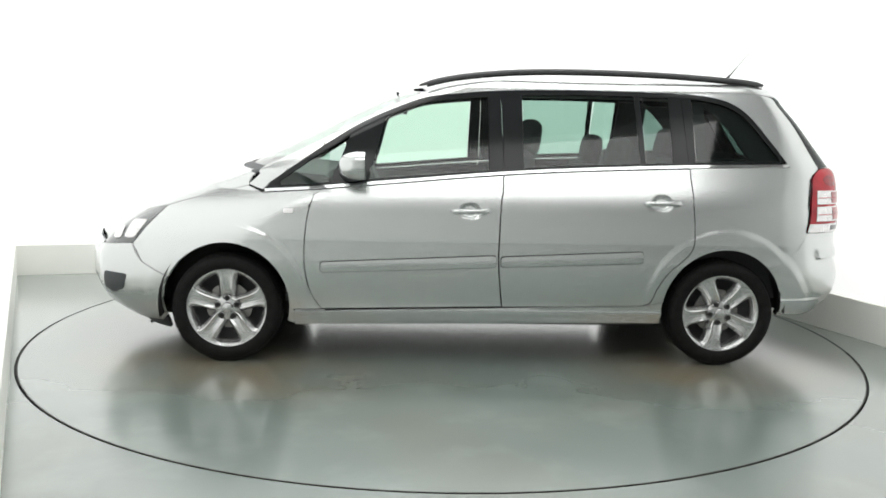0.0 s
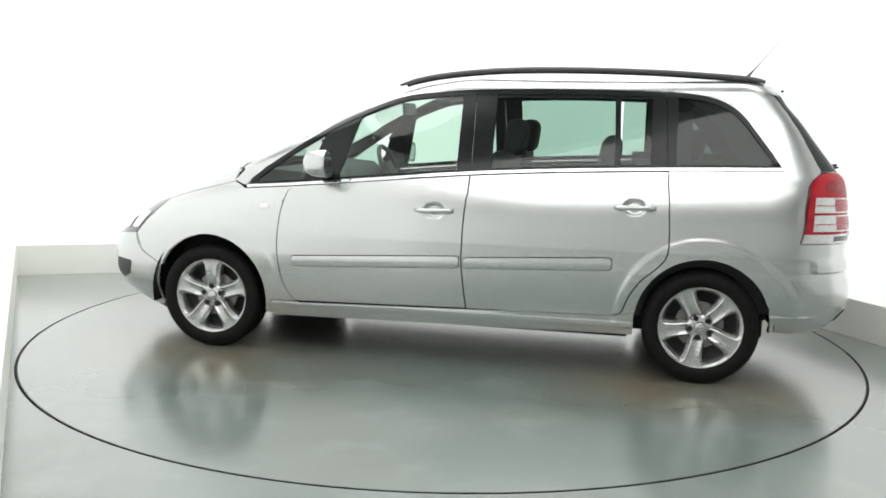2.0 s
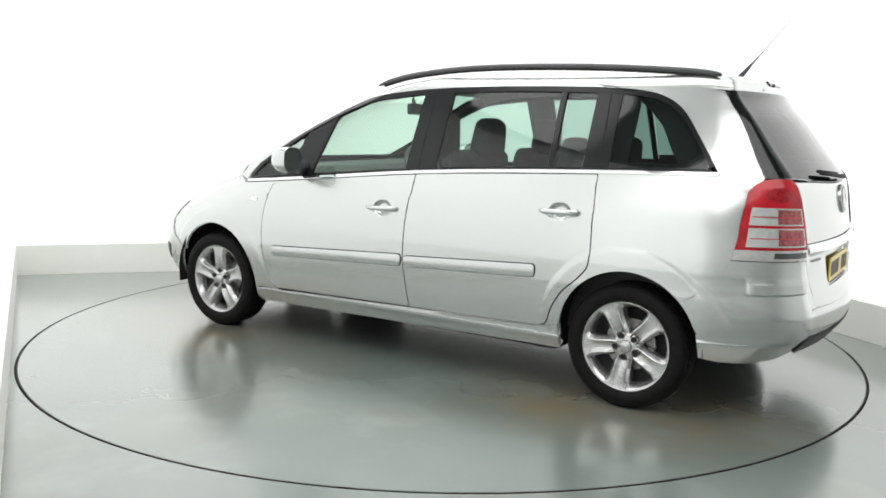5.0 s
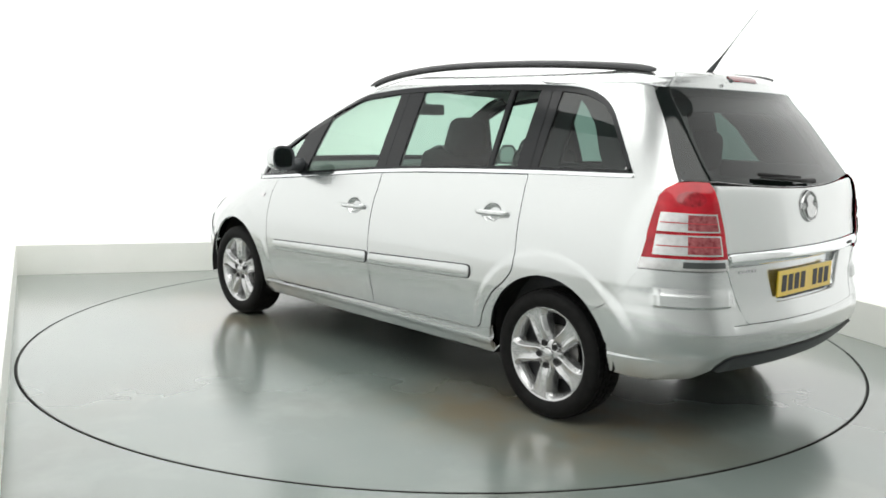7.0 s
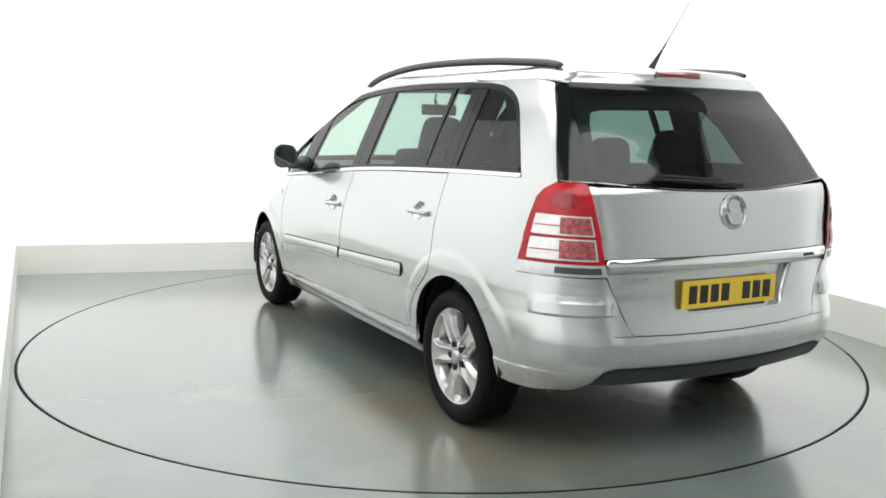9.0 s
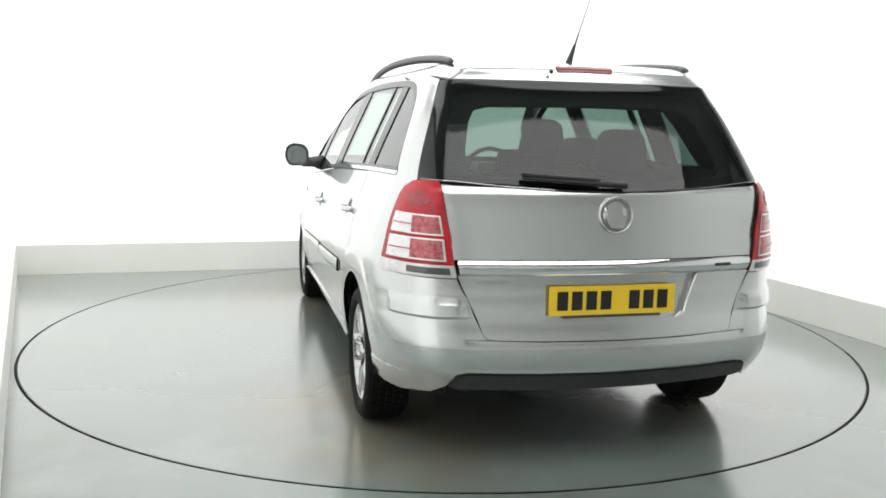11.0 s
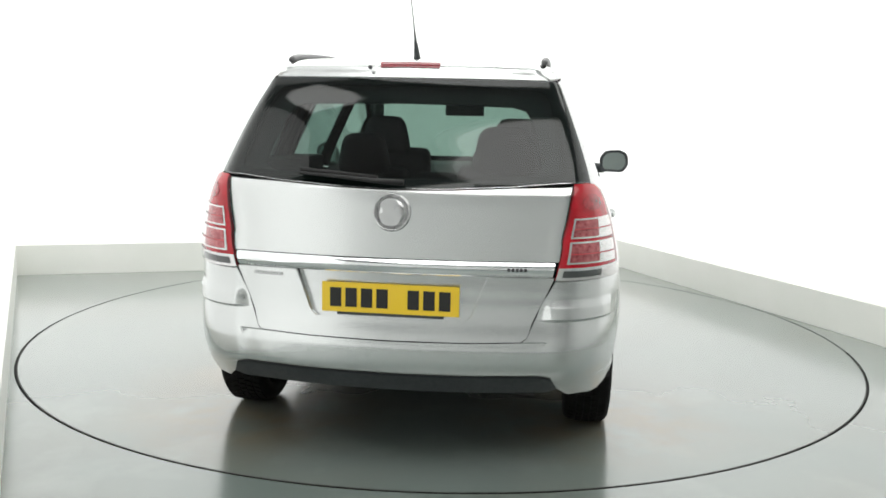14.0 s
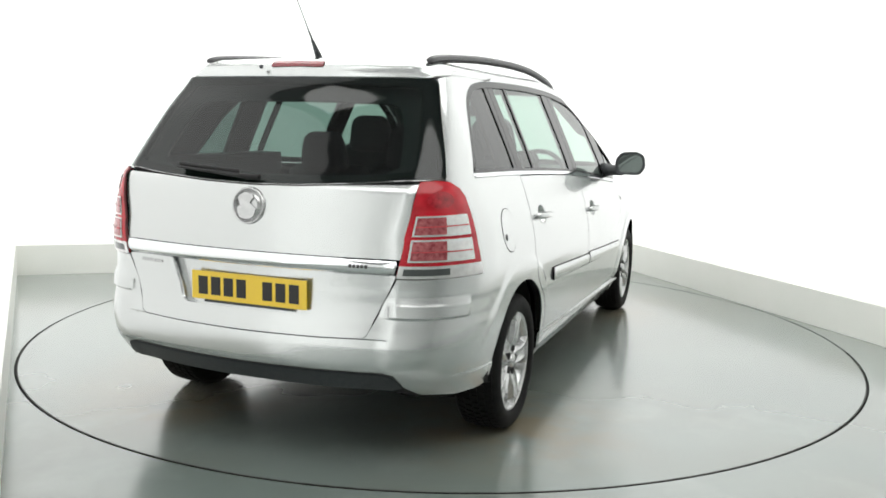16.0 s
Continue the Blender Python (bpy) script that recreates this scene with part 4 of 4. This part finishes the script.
# wheel housings, underside
for cx, cz in ((FW[0] + FORWARD, FW[1]), RW):
    for h in (1, -1):
        v, f = [], []
        for k in range(25):
            t = math.radians((-12 if cx > 0 else -4) + (200 if cx > 0 else 187) * k / 24)
            for y, r in ((0.845, 0.362), (0.55, 0.362)):
                v.append((cx + r * math.cos(t), h * y, cz + r * math.sin(t)))
        f = [(2 * k, 2 * k + 1, 2 * k + 3, 2 * k + 2) for k in range(24)]
        mesh_object("wheel_housing", v, f, DARK, car, smooth=True)
        part("housing_wall", prism(arc(cx, cz, 0.362, -4, 184), h * 0.54, h * 0.55), DARK, car)
part("underbody", box((-1.7, -0.54, 0.2), (1.9, 0.54, 0.3)), DARK, car)
part("underbody_side", box((-0.98, -0.80, 0.215), (0.98, 0.80, 0.30)), DARK, car)
part("rear_floor", box((-1.97, -0.5, 0.34), (-1.72, 0.5, 0.38)), DARK, car)

# wheels
def wheel():
    w = new("wheel")
    w.parent = car
    R = 0.312
    prof = [(0.222, -0.085), (0.235, -0.1), (0.262, -0.105), (0.287, -0.1), (0.301, -0.088), (R - 0.007, -0.07), (R - 0.007, 0.07), (0.301, 0.088), (0.287, 0.1), (0.262, 0.105), (0.235, 0.1), (0.222, 0.085)]
    v, f = lathe(prof, 64)
    mesh_object("tyre", v, f, RUBBER, w, smooth=True)
    verts, faces = [], []
    for q, (a0, a1) in enumerate(((-0.08, -0.052), (-0.046, -0.019), (-0.013, 0.013), (0.019, 0.046), (0.052, 0.08))):
        for k in range(56):
            t0, t1 = [2 * math.pi * (k + 0.5 * (q % 2) + e) / 56 for e in (0.06, 0.86)]
            n = len(verts)
            for rr in (R - 0.008, R + (0.0 if abs(a0 + a1) < 0.1 else -0.004)):
                for a, skew in ((a0, 0.0), (a1, 0.02 * (q - 2))):
                    verts += [(rr * math.cos(t + skew), a, rr * math.sin(t + skew)) for t in (t0, t1)]
            faces += [(n + 4, n + 5, n + 7, n + 6), (n, n + 1, n + 5, n + 4), (n + 2, n + 6, n + 7, n + 3), (n, n + 4, n + 6, n + 2), (n + 1, n + 3, n + 7, n + 5)]
    mesh_object("tread", verts, faces, RUBBER, w)
    v, f = lathe([(0.19, 0.02), (0.2, 0.062), (0.212, 0.078), (0.222, 0.088), (0.228, 0.086), (0.225, 0.07)], 64)
    mesh_object("rim", v, f, ALLOY, w, smooth=True)
    v, f = lathe([(0.0, -0.01), (0.2, -0.01), (0.205, 0.03)], 48)
    mesh_object("rim_back", v, f, ALLOY_DARK, w, smooth=True)
    v, f = lathe([(0.05, 0.01), (0.13, 0.01), (0.13, -0.005)], 48)
    mesh_object("brake_disc", v, f, BRAKE, w)
    # five broad spokes, each with a raised ridge on both edges
    for k in range(5):
        rows, faces = [], []
        steps = [(0.03, 0.026, 0.07), (0.06, 0.044, 0.074), (0.08, 0.05, 0.079), (0.105, 0.051, 0.084), (0.13, 0.052, 0.085), (0.155, 0.055, 0.085), (0.18, 0.061, 0.084), (0.195, 0.068, 0.084), (0.207, 0.082, 0.085), (0.216, 0.1, 0.086)]
        for r, hw, top in steps:
            dip = 0.012 * min(1, max(0, (r - 0.03) / 0.03)) * min(1, max(0.12, (0.2 - r) / 0.11))
            half = ((0.1, -dip), (0.3, -dip * 0.75), (0.56, 0.0), (0.66, -0.003), (0.9, -0.022), (1.0, -0.06))
            for u, d in [(-q, w_) for q, w_ in half[::-1]] + list(half):
                rows.append((u * hw, top + d, math.sqrt(max(r * r - (u * hw) ** 2, 1e-6)) if r > 0.19 else r))
        m = 12
        for i in range(len(steps) - 1):
            faces += [(i * m + j, i * m + j + 1, i * m + m + j + 1, i * m + m + j) for j in range(m - 1)]
        a = math.radians(90 + 72 * k)
        ca, sa = math.sin(a), math.cos(a)
        vs = [(x * ca + z * sa, y, -x * sa + z * ca) for x, y, z in rows]
        mesh_object("spoke", vs, faces, ALLOY, w)
        b = math.radians(90 + 72 * k)
        v, f = lathe([(0.0, 0.076), (0.008, 0.076), (0.012, 0.0795), (0.0155, 0.079), (0.016, 0.06)], 12)
        mesh_object("wheel_bolt", [(p[0] + 0.056 * math.cos(b), p[1], p[2] + 0.056 * math.sin(b)) for p in v], f, DARK, w)
    v, f = lathe([(0.0, 0.088), (0.022, 0.087), (0.03, 0.083), (0.033, 0.06)], 24)
    mesh_object("centre_cap", v, f, ALLOY, w, smooth=True)
    v, f = lathe([(0.033, 0.074), (0.05, 0.072), (0.07, 0.068), (0.075, 0.04)], 30)
    mesh_object("hub_plate", v, f, ALLOY, w, smooth=True)
    for piece in w.children:
        piece.data.transform(Matrix.Scale(0.952, 4))
    return w


first = wheel()
first.matrix_basis = pose(FW[0] + 0.014, 0.762, 0.2965, 0, 0, 0)
copy_thing(first, pose(RW[0], 0.762, 0.2965, 0, 26, 0))
copy_thing(first, pose(FW[0] + 0.014, -0.762, 0.2965, 0, 20, 180))
copy_thing(first, pose(RW[0], -0.762, 0.2965, 0, 55, 180))

# ---------------------------------------------------------------- cabin
def cushion(lo, hi, soft, name, parent, lean=0.0, mat=None, taper=1.0):
    bm = box(lo, hi)
    for v in bm.verts:
        if v.co.z > (lo[2] + hi[2]) / 2:
            v.co.y = (lo[1] + hi[1]) / 2 + (v.co.y - (lo[1] + hi[1]) / 2) * taper
    bmesh.ops.bevel(bm, geom=bm.edges[:], offset=soft, segments=4, affect="EDGES", profile=0.55, clamp_overlap=True)
    if lean:
        c = Vector(((lo[0] + hi[0]) / 2, 0, lo[2]))
        bmesh.ops.rotate(bm, verts=bm.verts[:], cent=c, matrix=Matrix.Rotation(math.radians(lean), 3, "Y"))
    return part(name, bm, mat or SEAT, parent, smooth=True)


def seat(x, y, wide, z, high, rests, base=True):
    s = new("seat")
    s.parent = car
    if base:
        cushion((x - 0.02, y - wide / 2, z - 0.16), (x + 0.5, y + wide / 2, z), 0.05, "seat_cushion", s)
    cushion((x - 0.13, y - wide / 2, z - 0.05), (x + 0.0, y + wide / 2, z + high), 0.055, "backrest", s, -14)
    for ry in rests:
        dx = -0.25 * (high + 0.1)
        for q in (-0.05, 0.05):
            v, f = tube([(x - 0.07 - 0.25 * high, ry + q, z + high - 0.04), (x - 0.07 - 0.25 * (high + 0.1), ry + q, z + high + 0.08)], 0.006, 6)
            mesh_object("headrest_post", v, f, BRAKE, s)
        cushion((x - 0.135 + dx, ry - 0.145, z + high - 0.045), (x - 0.015 + dx, ry + 0.145, z + high + 0.165), 0.06, "headrest", s, -8, taper=0.72)
    return s


seat(-0.06, 0.37, 0.5, 0.62, 0.56, (0.37,))
seat(-0.06, -0.37, 0.5, 0.62, 0.56, (-0.37,))
seat(-0.62, 0.38, 0.46, 0.64, 0.45, (0.38,))
seat(-0.62, -0.38, 0.46, 0.64, 0.45, (-0.38,))
seat(-0.62, 0.0, 0.28, 0.64, 0.43, ())
seat(-1.14, -0.36, 0.42, 0.72, 0.42, (-0.36,))
part("dashboard", prism([(1.2, 0.7), (1.2, 1.0), (1.05, 1.035), (0.85, 1.02), (0.76, 0.95), (0.74, 0.7)], -0.74, 0.74), TRIM, car, bevel=0.015)
steer = new("steering_wheel")
steer.parent = car
steer.matrix_basis = pose(0.62, -0.37, 0.97, 0, -65, 0)
ring = [(0.185 * math.cos(2 * math.pi * k / 32), 0.185 * math.sin(2 * math.pi * k / 32), 0) for k in range(33)]
v, f = tube(ring, 0.016, 8)
mesh_object("wheel_ring", v, f, TRIM, steer, smooth=True)
part("wheel_hub", box((-0.07, -0.09, -0.03), (0.08, 0.09, 0.01)), TRIM, steer, bevel=0.015)
part("wheel_spoke", box((-0.02, -0.18, -0.012), (0.02, 0.18, 0.002)), TRIM, steer, bevel=0.004)
part("interior_mirror", box((0.40, -0.125, 1.355), (0.43, 0.125, 1.425)), BLACK_PLASTIC, car, bevel=0.012)
v, f = tube([(0.44, 0, 1.40), (0.47, 0, 1.45), (0.46, 0, 1.49)], 0.012, 8)
mesh_object("mirror_stem", v, f, BLACK_PLASTIC, car, smooth=True)
part("cabin_floor", box((-1.6, -0.7, 0.31), (1.2, 0.7, 0.36)), TRIM, car)
part("boot_floor", box((-1.96, -0.54, 0.4), (-1.0, 0.54, 0.62)), TRIM, car)
for h in (1, -1):
    part("boot_side", box((-1.9, min(h * 0.56, h * 0.7), 0.36), (-0.98, max(h * 0.56, h * 0.7), 1.145)), TRIM, car)
    part("door_card", box((-0.98, min(h * 0.72, h * 0.76), 0.32), (0.85, max(h * 0.72, h * 0.76), 0.96)), TRIM, car)
for q0, q1 in ((-1.07, -1.265),):
    panel("pillar_trim", [belt(q0, 0.0)] + top_cut(q0, q1, 0.0) + [belt(q1, 0.0)], TRIM, car, off=-0.04, thick=0.02)
panel("pillar_trim", dense([belt(-1.54, 0.02), (-1.47, 1.22), (-1.40, 1.34), (-1.32, 1.42), (-1.25, 1.47)], "side", closed=False) + [(-0.52, 1.47), (-0.58, 1.3), (-0.6, 1.12)], TRIM, car, "flat", off=-0.045, thick=0.02)
panel("headliner", [from_side(*p) for p in [(0.25, 1.46), (-0.2, 1.50), (-1.07, 1.505), (-1.6, 1.49)]] + [from_rear(y, 1.49) for y in (0.5, 0.25, 0.0)] + [(-2.0, 1.604), (3.0, 1.604), (3.0, 1.53), (2.0, 1.51)], LINER, car, "flat", off=-0.03, thick=0.005, both=True)

for o in list(scene.objects):
    if o.type == "MESH" and o.data.materials and o.data.materials[0] in (GLASS_FRONT, GLASS_SIDE, GLASS_REAR, CLEAR):
        o.visible_shadow = False


def motions():
    walk(turntable, [(t, pose(0, 0, 0, 0, 0, a)) for t, a in TURN])
    rows = []
    for t, a in TURN:
        rows.append((t, pose(0, 0, 0.0, 0, 0, a) @ pose(-0.154, -0.08, 0.0)))
    walk(car, rows)


motions()
